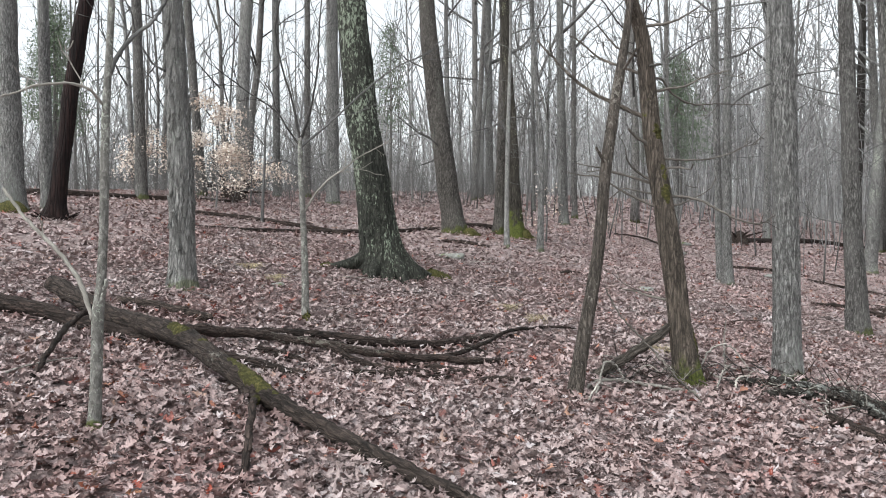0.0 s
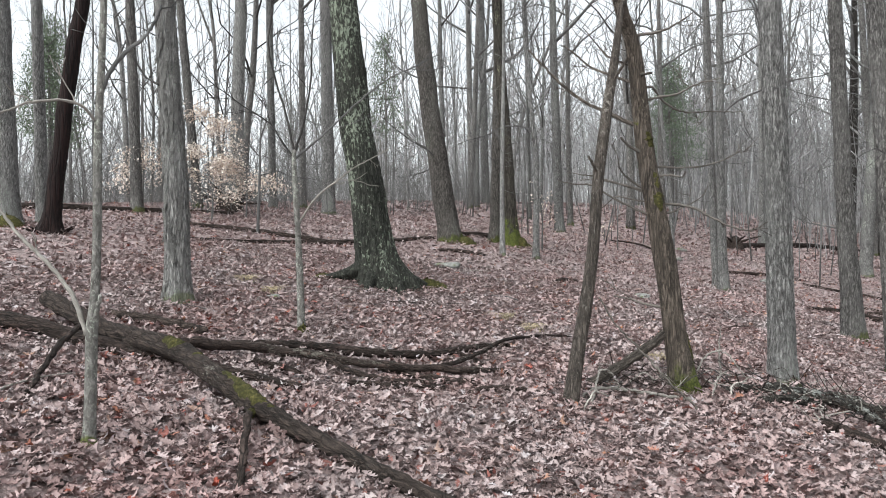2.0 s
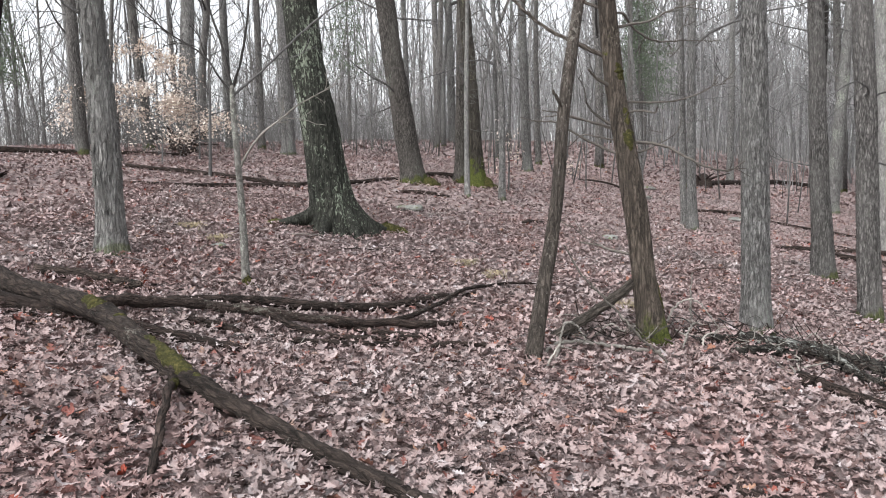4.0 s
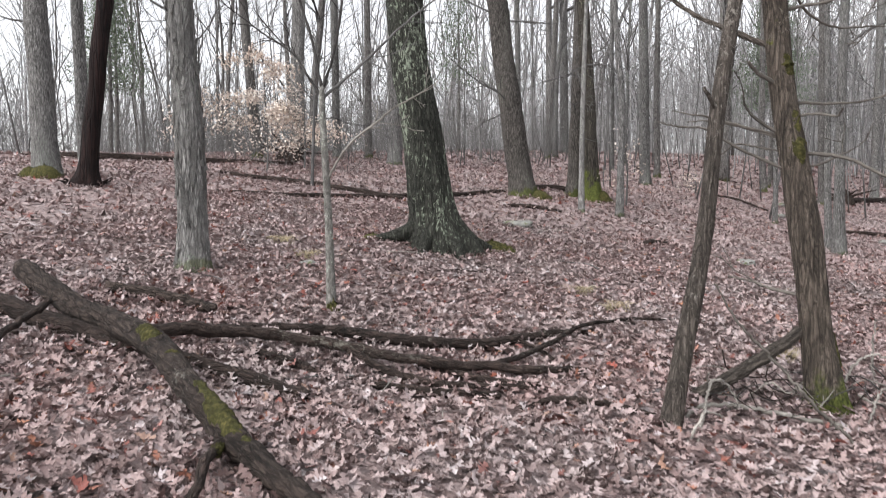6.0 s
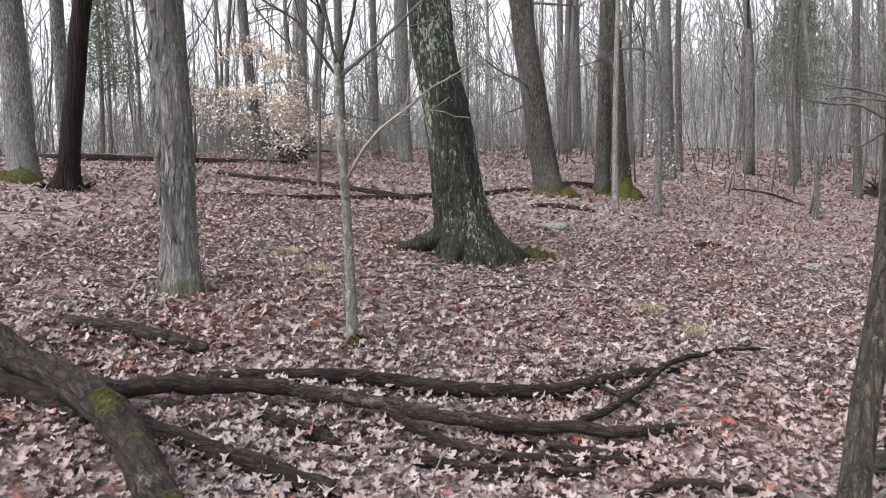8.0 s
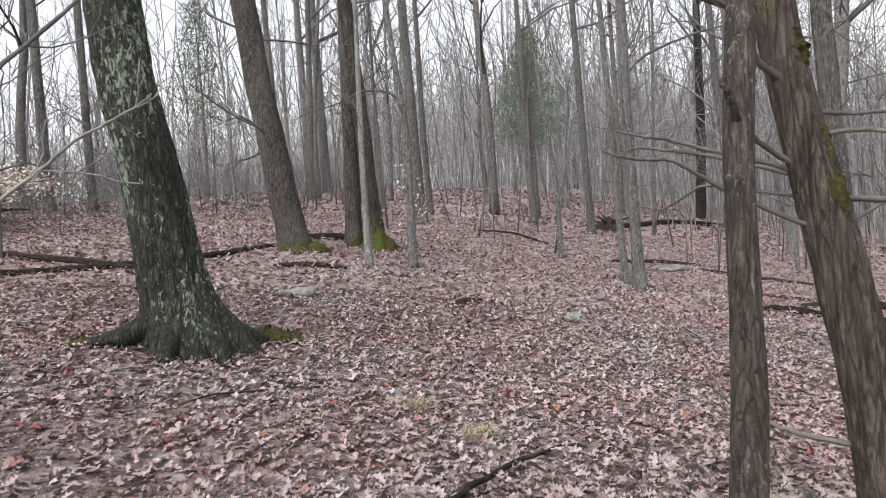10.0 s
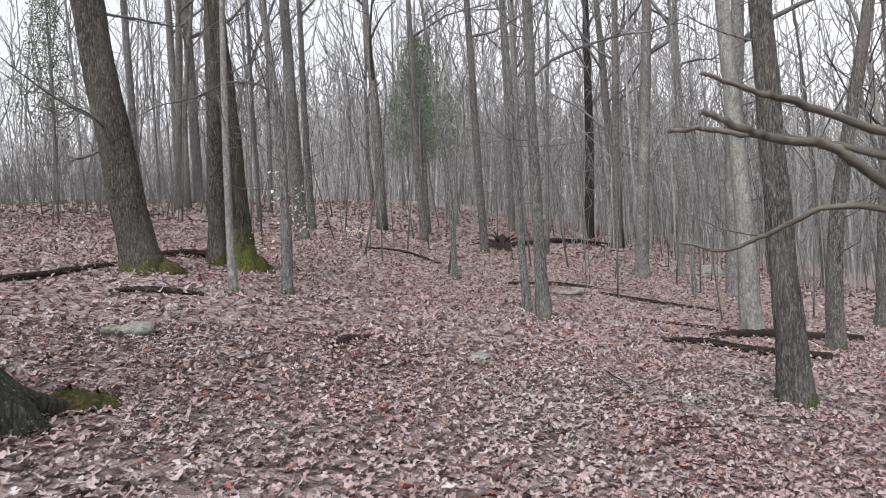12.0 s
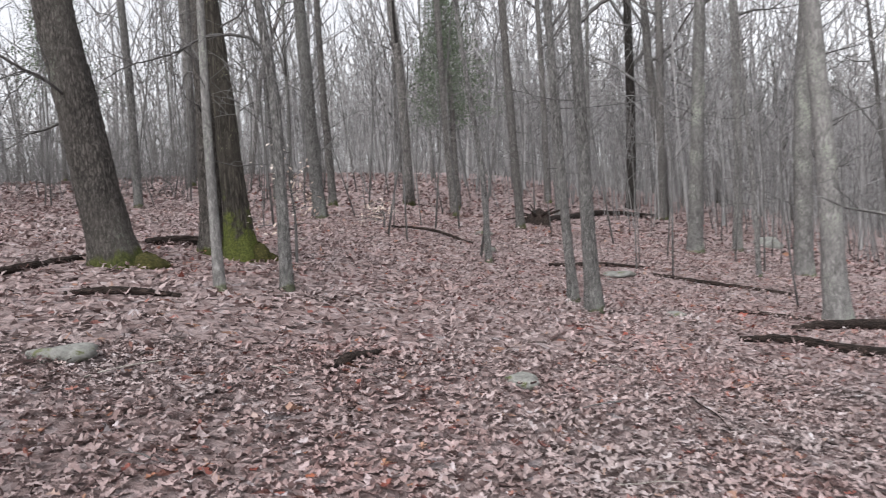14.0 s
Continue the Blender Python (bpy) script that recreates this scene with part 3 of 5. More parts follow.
tree_i = tree("young_tree", 1.96, 15.0, [(0, 0, 0, 0.070), (1.3, 0.03, 0, 0.058), (2.1, 0.03, 0, 0.057), (3.0, -0.05, 0.01, 0.046)], 11, GREY, "slim crooked grey young tree with one long bent branch", 10, 14, 0, 0.25, limbs=6, first=4.8)
add_branch(tree_i, [(-0.02, 0, 2.47), (-0.06, 0.06, 2.58), (-0.17, 0.12, 2.69), (-0.40, 0.20, 2.74), (-0.63, 0.28, 2.73), (-0.87, 0.35, 2.61), (-1.11, 0.43, 2.54), (-1.40, 0.52, 2.48), (-1.65, 0.60, 2.36)], 0.022, TWIG, 0.006, 5, 3)

tree_f = tree("oak_tree", 2.93, 6.32, [(0, 0, 0, 0.115), (1.8, -0.02, 0.01, 0.100), (3.3, -0.04, 0.02, 0.088)], 16, GREY, "straight young oak with pale lichened furrowed bark", 11, 28, 11, 0.25, 5, 0.10, shoots=0)
tree("oak_tree", 6.04, 10.82, [(0, 0, 0, 0.155), (1.7, -0.06, 0.04, 0.122), (3.8, -0.10, 0.08, 0.105)], 17, PLAIN, "straight oak with finely ridged grey-brown bark", 12, 26, 11, 0.3)
tree("oak_tree", 5.06, 8.19, [(0, 0, 0, 0.115), (2.2, -0.06, 0.03, 0.103), (4.1, -0.12, 0.07, 0.097)], 17, PLAIN, "straight brown-grey oak trunk", 13, 24, 10, 0.25)
tree("young_tree", 6.08, 16.3, [(0, 0, 0, 0.080), (1.1, -0.04, 0.02, 0.064), (3.1, -0.07, 0.04, 0.056), (4.3, -0.10, 0.05, 0.052)], 13, GREY, "slim grey tree growing close beside another", 14, 14, 0, 0.3)
tree_l = tree("young_tree", 5.93, 15.5, [(0, 0, 0, 0.115), (1.0, -0.01, 0, 0.092), (2.6, -0.01, 0.01, 0.080), (4.0, 0, 0, 0.078)], 14, GREY, "grey tree with a long arching side branch", 15, 18, 7, 0.3)
add_branch(tree_l, [(0.02, -0.01, 3.70), (0.36, -0.14, 3.97), (0.85, -0.35, 4.15), (1.33, -0.56, 4.27), (1.73, -0.73, 4.30), (2.13, -0.89, 4.39), (2.38, -0.97, 4.27)], 0.028, TWIG, 0.006, 5, 4)
tree("young_tree", 6.1, 19.4, [(0, 0, 0, 0.062), (1.6, -0.01, 0, 0.052), (2.9, -0.12, 0.05, 0.047), (4.8, -0.27, 0.11, 0.037)], 10, GREY, "thin leaning grey sapling tree", 16, 12, 0, 0.2, limbs=6, first=5)
tree("young_tree", 7.95, 26.1, [(0, 0, 0, 0.110), (2.0, -0.08, 0.03, 0.094), (5.9, -0.08, 0.03, 0.085)], 15, PLAIN, "slim dark leaning tree", 17, 12, 0, 0.2)
tree("oak_tree", 3.82, 23.5, [(0, 0, 0, 0.15), (2.3, -0.04, 0.01, 0.138), (4.8, -0.09, 0.02, 0.125)], 19, GREY, "pale grey trunk with a mossy foot", 18, 14, 7)
tree("oak_tree", 4.67, 26.3, [(0, 0, 0, 0.103), (3.2, -0.04, 0.01, 0.088), (5.3, -0.02, 0, 0.080)], 17, PLAIN, "slim dark trunk behind a paler one", 19, 12)
tree("oak_tree", 10.1, 15.6, [(0, 0, 0, 0.19), (2.3, -0.03, 0.03, 0.146), (4.9, -0.10, 0.11, 0.129)], 18, SMOOTH, "smooth pale grey trunk leaning slightly", 20, 20, 0, 0.3)
tree("oak_tree", 13.46, 19.6, [(0, 0, 0, 0.20), (3.5, 0.10, -0.10, 0.18), (5.8, 0.24, -0.24, 0.166)], 19, SMOOTH, "thick smooth grey trunk with mossy foot", 21, 18, 0, 0.3)
tree("oak_tree", 12.85, 22.4, [(0, 0, 0, 0.19), (2.7, 0.15, -0.12, 0.165), (6.1, 0.36, -0.27, 0.136)], 19, SMOOTH, "pale grey trunk with a mossy foot", 22, 16, 0, 0.3)
tree("oak_tree", 14.9, 23.3, [(0, 0, 0, 0.12), (2.9, 0.12, -0.10, 0.105), (6.6, 0.17, -0.14, 0.09)], 17, GREY, "slim grey trunk standing downhill", 23, 12)
tree("young_tree", 12.0, 19.3, [(0, 0, 0, 0.055), (2.2, -0.02, 0.02, 0.046), (5.7, -0.12, 0.11, 0.04)], 11, GREY, "thin bare grey young tree", 24, 10, 0, 0.2, limbs=6)
tree("oak_tree", 10.29, 14.05, [(0, 0, 0, 0.14), (2.0, 0.07, -0.08, 0.112), (5.0, 0.42, -0.49, 0.087)], 14, PLAIN, "dark trunk leaning away downhill", 25, 16, 7, 0.3)
tree("oak_tree", 19.3, 35.0, [(0, 0, 0, 0.225), (4.2, 0.22, -0.14, 0.20), (9.1, 0.33, -0.22, 0.16)], 20, bark("dark_bark", (0.015, 0.013, 0.012), (0.062, 0.055, 0.05), 1.2, 24), "dark upright far trunk", 26, 12, 0, limbs=12)
tree("oak_tree", 18.3, 31.4, [(0, 0, 0, 0.20), (3.0, 0.11, -0.08, 0.155), (8.5, 0.33, -0.23, 0.131)], 19, PLAIN, "brown-grey far trunk forking high up", 27, 12, 0, limbs=12)
tree("oak_tree", 14.67, 33.7, [(0, 0, 0, 0.135), (4.7, 0.08, -0.04, 0.112), (8.0, 0.09, -0.04, 0.10)], 18, PLAIN, "slim dark far trunk", 28, 10, 0, limbs=12)
thick_oak = tree("oak_tree", -7.15, 12.4, [(0, 0, 0, 0.19), (2.9, -0.09, -0.06, 0.168)], 18, GREY, "thick grey trunk with moss about its foot", 29, 20, 8, 0.4)
tree("oak_tree", -7.0, 13.2, [(0, 0, 0, 0.108), (3.0, -0.06, -0.04, 0.094)], 17, GREY, "grey trunk beside a thicker one", 30, 14, 0)
tree("oak_tree", -5.39, 19.8, [(0, 0, 0, 0.18), (3.0, 0.07, 0.02, 0.166), (5.3, 0.16, 0.04, 0.16)], 19, GREY, "stout grey trunk on the rise", 31, 16, 7)
tree("oak_tree", -6.91, 17.1, [(0, 0, 0, 0.13), (4.5, -0.12, -0.05, 0.104)], 18, PLAIN, "brown-grey trunk on the rise", 32, 14, 6)
tree("oak_tree", -6.3, 19.5, [(0, 0, 0, 0.128), (5.1, -0.37, -0.12, 0.103)], 17, PLAIN, "leaning dark trunk on the rise", 33, 12, 0)
tree("oak_tree", -3.12, 21.2, [(0, 0, 0, 0.177), (5.8, -0.04, -0.01, 0.16)], 19, GREY, "straight grey trunk on the rise", 34, 14, 7, limbs=11)
tree("oak_tree", -4.89, 22.0, [(0, 0, 0, 0.117), (5.8, -0.06, -0.01, 0.10)], 18, GREY, "slim grey trunk on the rise", 35, 12, 0, limbs=11)
tree("oak_tree", -4.07, 22.4, [(0, 0, 0, 0.10), (5.9, -0.01, 0, 0.085)], 17, PLAIN, "slim trunk on the rise", 36, 12, 0, limbs=11)
tree("oak_tree", 1.49, 33.6, [(0, 0, 0, 0.14), (8.7, -0.05, 0, 0.115)], 19, PLAIN, "dark slim far trunk", 37, 10, 0, limbs=12)
tree("oak_tree", 2.15, 33.9, [(0, 0, 0, 0.18), (8.8, -0.10, 0.01, 0.155)], 20, GREY, "grey trunk standing far off", 38, 10, 0, limbs=12)
tree("oak_tree", 0.13, 23.2, [(0, 0, 0, 0.085), (2.5, 0.03, 0, 0.078), (4.2, 0, 0, 0.075)], 16, GREY, "slim grey trunk behind a leaning oak", 39, 12, 0)
tree("oak_tree", 1.26, 29.3, [(0, 0, 0, 0.112), (5.3, 0.28, 0, 0.096)], 18, PLAIN, "dark trunk leaning a little", 40, 12, 0, limbs=11)

tree("oak_tree", 15.1, 17.0, [(0, 0, 0, 0.15), (3.0, 0.15, -0.12, 0.13), (6.0, 0.42, -0.34, 0.115)], 17, PLAIN, "brown-grey trunk leaning downhill", 47, 14, 0)
tree("oak_tree", 17.2, 17.4, [(0, 0, 0, 0.14), (3.0, 0.3, -0.2, 0.12), (6.0, 0.8, -0.6, 0.10)], 16, GREY, "grey trunk leaning well downhill", 48, 14, 0)
tree("oak_tree", 9.0, 24.2, [(0, 0, 0, 0.11), (3.0, -0.05, 0.03, 0.10), (6.0, -0.08, 0.05, 0.09)], 17, PLAIN, "slim brown-grey trunk beyond the clearing", 49, 12, 0)
tree("oak_tree", 12.4, 28.5, [(0, 0, 0, 0.13), (3.0, 0.05, 0.0, 0.12), (7.0, 0.1, 0.0, 0.10)], 18, GREY, "grey trunk beyond a fallen log", 51, 12, 0, limbs=11)

moss_cushion(leaning_oak, 0.31, -0.10, 0.19, 0.15, 0.22, 11)
moss_cushion(leaning_oak, 0.42, -0.02, 0.14, 0.12, 0.12, 12)
moss_cushion(mossy_oak, 0.20, -0.10, 0.13, 0.12, 0.34, 13)
moss_cushion(mossy_oak, 0.30, -0.02, 0.14, 0.12, 0.16, 14)
moss_cushion(thick_oak, 0.10, -0.22, 0.22, 0.15, 0.26, 15)
moss_cushion(thick_oak, -0.16, -0.20, 0.16, 0.13, 0.20, 16)


def splinters(e, count, reach, seed):
    """Torn upright splinters and bark shreds about the foot of a dead trunk."""
    g = np.random.RandomState(seed)
    for _ in range(count):
        a = g.uniform(0, 6.28)
        d = np.array([math.cos(a), math.sin(a), 0])
        at = d * reach * g.uniform(0.7, 1.15)
        at[2] = float(ground_z(e.location.x + at[0], e.location.y + at[1])) - e.location.z - 0.02
        h = g.uniform(0.04, 0.17)
        p = spline([at, at + d * 0.03 + np.array([0, 0, h * 0.5]), at + d * g.uniform(0.05, 0.25) + np.array([0, 0, h])], 7)
        part("splinter", *tube(p, np.linspace(g.uniform(0.02, 0.05), 0.004, 7), 6, 0.12, 0, int(a * 9)), BLACK, e)


splinters(dead_tree, 16, 0.24, 3)

# saplings close by
sap_a = tree("sapling", -1.77, 3.79, [(0, 0, 0, 0.032), (0.3, 0.008, 0.0, 0.028), (0.6, 0.016, 0.01, 0.029), (0.75, 0.03, 0.01, 0.024), (1.3, 0.04, 0.02, 0.022), (1.7, 0.05, 0.02, 0.019), (2.2, 0.07, 0.03, 0.018)], 5.5, SAPLING, "pale smooth sapling with bare side branches", 42, 16, 0, 0.35, 4, 0.06, limbs=5, first=2.6, lumps=0.09)
add_branch(sap_a, [(0.015, 0, 0.60), (0.05, -0.01, 0.68), (0.062, -0.01, 0.75)], 0.013, SAPLING, 0.009, 0, 15, "snapped stub")
add_branch(sap_a, [(0.04, 0.02, 1.73), (0.06, 0.10, 1.90), (0.10, 0.18, 2.03), (0.17, 0.28, 2.15), (0.21, 0.36, 2.27), (0.22, 0.43, 2.38)], 0.014, TWIG, 0.007, 2, 5)
add_branch(sap_a, [(0.03, 0.01, 1.65), (0.01, -0.03, 1.69), (-0.02, -0.08, 1.72), (-0.09, -0.15, 1.72), (-0.18, -0.23, 1.69), (-0.22, -0.29, 1.65), (-0.28, -0.35, 1.61)], 0.009, PALE_TWIG, 0.005, 2, 6, twig_len=0.2)
add_branch(sap_a, [(-0.01, 0, 0.55), (-0.10, 0.05, 0.74), (-0.21, 0.09, 0.87), (-0.34, 0.12, 0.99), (-0.45, 0.16, 1.08), (-0.56, 0.20, 1.20), (-0.62, 0.26, 1.24)], 0.013, PALE_TWIG, 0.008, 1, 7, twig_len=0.12)
sap_c = tree("sapling", -1.31, 7.15, [(0, 0, 0, 0.036), (1.0, -0.03, 0, 0.030), (1.5, -0.055, -0.01, 0.025), (1.76, -0.06, -0.01, 0.020)], 1.80, SAPLING, "thin pale sapling with mossy foot and long bare branches", 43, 14, 0, 0.3, 4, 0.06, limbs=0, lumps=0.08)
moss_cushion(sap_c, 0.01, -0.02, 0.055, 0.05, 0.12, 8)
add_branch(sap_c, [(-0.02, 0, 1.04), (0.09, -0.05, 1.20), (0.21, -0.10, 1.33), (0.40, -0.13, 1.46), (0.54, -0.17, 1.56), (0.71, -0.21, 1.64), (0.84, -0.25, 1.71)], 0.012, PALE_TWIG, 0.004, 6, 8, twig_len=0.25)
add_branch(sap_c, [(-0.06, -0.01, 1.66), (0.07, 0.06, 1.79), (0.28, 0.15, 2.00), (0.55, 0.25, 2.28), (0.83, 0.35, 2.52), (1.09, 0.45, 2.67), (1.35, 0.55, 2.82)], 0.013, TWIG, 0.004, 9, 9)
add_branch(sap_c, [(-0.07, -0.01, 1.69), (-0.20, 0.06, 1.87), (-0.33, 0.14, 2.05), (-0.57, 0.20, 2.21), (-0.81, 0.26, 2.39), (-1.06, 0.32, 2.58)], 0.011, DARK_TWIG, 0.004, 9, 10)
add_branch(sap_c, [(-0.06, -0.01, 1.75), (-0.14, 0.03, 2.11), (-0.26, 0.05, 2.51), (-0.32, 0.09, 2.85), (-0.28, 0.15, 3.25), (-0.33, 0.2, 3.8), (-0.30, 0.22, 4.5)], 0.012, DARK_TWIG, 0.004, 10, 11)
add_branch(sap_c, [(-0.05, -0.01, 1.74), (0.04, 0.02, 2.05), (0.10, 0.05, 2.45), (0.12, 0.06, 2.95), (0.18, 0.1, 3.6), (0.17, 0.1, 4.4)], 0.012, DARK_TWIG, 0.004, 10, 12)
tree("sapling", -3.54, 14.58, [(0, 0, 0, 0.03), (1.2, 0.05, 0.01, 0.024)], 3.2, TWIG, "small bare forked sapling", 44, 8, 0, 0.2, limbs=6, first=1.0)

# the bare snag and the dead cedar that lean together
snag = tree("dead_snag", 0.98, 5.52, [(0, 0, 0, 0.056), (0.4, 0.08, 0.08, 0.051), (0.8, 0.16, 0.14, 0.049), (1.25, 0.24, 0.22, 0.046), (1.7, 0.29, 0.27, 0.044), (2.1, 0.35, 0.31, 0.043), (2.7, 0.48, 0.45, 0.033), (3.1, 0.54, 0.50, 0.025)], 3.5, GHOST,
            "bare leaning dead snag with weathered stripped wood", 45, 22, 7, 0.25, 4, 0.07, limbs=0, lumps=0.07, category="dead tree")
cedar = tree("dead_cedar", 1.97, 5.92, [(0, 0, 0.06, 0.107), (0.42, -0.04, 0.11, 0.094), (0.9, -0.09, 0.12, 0.090), (1.25, -0.14, 0.16, 0.084), (1.72, -0.19, 0.23, 0.079), (2.3, -0.25, 0.28, 0.070), (2.85, -0.31, 0.27, 0.062), (3.1, -0.40, 0.20, 0.055)], 7.0, CEDAR,
             "leaning dead cedar with shredded bark, moss streaks and bare snapped branches", 46, 30, 6, 0.35, 4, 0.09, limbs=4, first=3.9, lumps=0.07, category="dead tree")


add_branch(snag, [(0.30, 0.27, 1.72), (0.24, 0.22, 1.80), (0.20, 0.20, 1.86)], 0.016, GHOST, 0.010, 0, 31, "snapped stub")
add_branch(snag, [(0.44, 0.40, 2.48), (0.50, 0.30, 2.58), (0.53, 0.26, 2.64)], 0.014, GHOST, 0.008, 0, 32, "snapped stub")
add_branch(snag, [(0.20, 0.14, 1.05), (0.225, 0.165, 1.25), (0.275, 0.20, 1.55)], 0.008, GHOST, 0.004, 0, 33, "strip of torn wood")


def trunk_moss(e, points, r, seed):
    """A mat of moss clinging along one side of a trunk."""
    g = np.random.RandomState(seed)
    line = spline(points, 34)
    width = np.sin(np.linspace(0.12, 3.0, 34)) ** 0.5 * np.interp(np.arange(34), np.arange(0, 34, 3), g.uniform(0.80, 1.12, 12))
    v, f = tube(line, r * width, 20, 0.06, 0, seed)
    part("moss", v + g.normal(0, 0.0035, v.shape), f, MOSS, e, "olive-green moss mat")


trunk_moss(cedar, [(-0.142, 0.140, 1.34), (-0.152, 0.154, 1.46), (-0.166, 0.175, 1.60), (-0.181, 0.194, 1.74), (-0.194, 0.204, 1.86)], 0.055, 3)
trunk_moss(cedar, [(0.035, 0.055, 0.02), (0.030, 0.065, 0.12), (0.022, 0.075, 0.24), (0.012, 0.088, 0.36), (-0.005, 0.095, 0.50)], 0.064, 6)
trunk_moss(cedar, [(-0.200, 0.222, 1.96), (-0.210, 0.230, 2.05), (-0.222, 0.236, 2.14)], 0.046, 4)


def cedar_branches(e):
    rows = (
        ([(-0.23, 0.26, 2.15), (-0.49, 0.41, 2.32), (-0.68, 0.55, 2.46), (-0.89, 0.68, 2.68), (-1.01, 0.79, 2.86), (-1.11, 0.89, 3.01)], 0.020, 0.008, 3),
        ([(-0.27, 0.28, 2.53), (-0.45, 0.49, 2.67), (-0.58, 0.70, 2.80), (-0.74, 0.92, 3.03), (-0.77, 1.11, 3.11)], 0.014, 0.006, 3),
        ([(-0.28, 0.27, 2.67), (-0.46, 0.43, 2.80), (-0.53, 0.57, 2.94), (-0.63, 0.72, 3.15)], 0.012, 0.005, 3),
        ([(-0.21, 0.24, 1.93), (-0.36, 0.21, 2.00), (-0.45, 0.16, 2.07)], 0.016, 0.010, 0),
        ([(-0.17, 0.21, 1.60), (-0.35, 0.23, 1.72), (-0.44, 0.22, 1.81), (-0.47, 0.19, 1.91)], 0.012, 0.005, 1),
        ([(-0.17, 0.20, 1.53), (-0.01, 0.12, 1.51), (0.11, 0.04, 1.47), (0.22, -0.04, 1.39), (0.35, -0.11, 1.31), (0.47, -0.19, 1.28), (0.56, -0.26, 1.34)], 0.013, 0.005, 2),
        ([(-0.16, 0.18, 1.43), (-0.01, 0.19, 1.46), (0.10, 0.19, 1.51), (0.19, 0.20, 1.55)], 0.010, 0.004, 2),
        ([(-0.19, 0.23, 1.75), (-0.06, 0.11, 1.75), (-0.01, -0.02, 1.72), (-0.02, -0.13, 1.75)], 0.010, 0.005, 0),
        ([(-0.25, 0.28, 2.39), (-0.08, 0.35, 2.44), (0.10, 0.40, 2.48), (0.29, 0.45, 2.57), (0.50, 0.49, 2.63)], 0.013, 0.005, 3),
        ([(-0.26, 0.28, 2.50), (-0.12, 0.37, 2.53), (0.00, 0.47, 2.43), (0.19, 0.53, 2.35), (0.44, 0.59, 2.36), (0.75, 0.62, 2.36)], 0.012, 0.004, 4),
        ([(-0.20, 0.24, 1.84), (0.03, 0.26, 1.83), (0.26, 0.27, 1.84), (0.46, 0.28, 1.90), (0.61, 0.32, 1.98)], 0.010, 0.004, 2),
        ([(-0.31, 0.27, 2.94), (-0.08, 0.29, 2.98), (0.07, 0.31, 3.05), (0.22, 0.33, 3.15)], 0.014, 0.006, 3),
        ([(-0.27, 0.28, 2.61), (-0.21, 0.08, 2.58)], 0.014, 0.010, 0),
        ([(-0.07, 0.12, 0.66), (-0.26, 0.26, 0.70), (-0.33, 0.40, 0.73), (-0.44, 0.54, 0.75)], 0.012, 0.006, 1),
        ([(-0.160, 0.200, 1.605), (-0.400, 0.330, 1.700), (-0.633, 0.379, 1.776), (-0.740, 0.365, 1.790), (-0.850, 0.358, 1.813)], 0.010, 0.003, 0),
        ([(-0.170, 0.220, 1.595), (-0.380, 0.500, 1.720), (-0.500, 0.620, 1.765), (-0.562, 0.674, 1.785), (-0.697, 0.629, 1.773)], 0.009, 0.004, 0),
        ([(-0.140, 0.170, 1.395), (-0.420, 0.250, 1.535), (-0.600, 0.285, 1.650), (-0.676, 0.291, 1.696), (-0.800, 0.262, 1.700), (-0.891, 0.240, 1.712), (-0.961, 0.230, 1.733)], 0.011, 0.004, 0),
        ([(-0.170, 0.210, 1.525), (-0.300, 0.400, 1.580), (-0.410, 0.520, 1.613), (-0.458, 0.638, 1.565), (-0.486, 0.730, 1.537), (-0.530, 0.815, 1.558)], 0.008, 0.003, 0),
    )
    for i, (p, r0, r1, twigs) in enumerate(rows):
        add_branch(e, p, r0, GHOST if i < 3 else DEAD_TWIG, r1, twigs, 60 + i, twig_len=0.22)


cedar_branches(cedar)


# ---------------- fallen wood ----------------
def fallen(name, points, radii, mat, label, seed, branches=(), category="log", group="fallen wood", sides=14, ridges=5, limb_mat=None, lumps=0.06, crook=0.004):
    """A fallen stem along world points (x, y, height above the ground), with its side branches."""
    p = np.array([(x, y, float(ground_z(x, y)) + h) for x, y, h in points])
    e = new(name)
    e.location = tuple(p[0])
    tagged(e, label, category, group)
    line = spline(p - p[0], 12 * len(p))
    g = np.random.RandomState(seed)
    line[1:] += g.normal(0, crook, (len(line) - 1, 3))
    rad = np.interp(np.linspace(0, 1, len(line)), np.linspace(0, 1, len(radii)), radii)
    along("stem", *tube(line, rad, sides, lumps, ridges, seed), line[-1] - line[0], mat, e)
    for pts, r0, r1 in branches:
        q = [np.array((x, y, float(ground_z(x, y)) + h)) - p[0] for x, y, h in pts]
        add_branch(e, q, r0, limb_mat or mat, r1, 0, seed + 9)
    return e


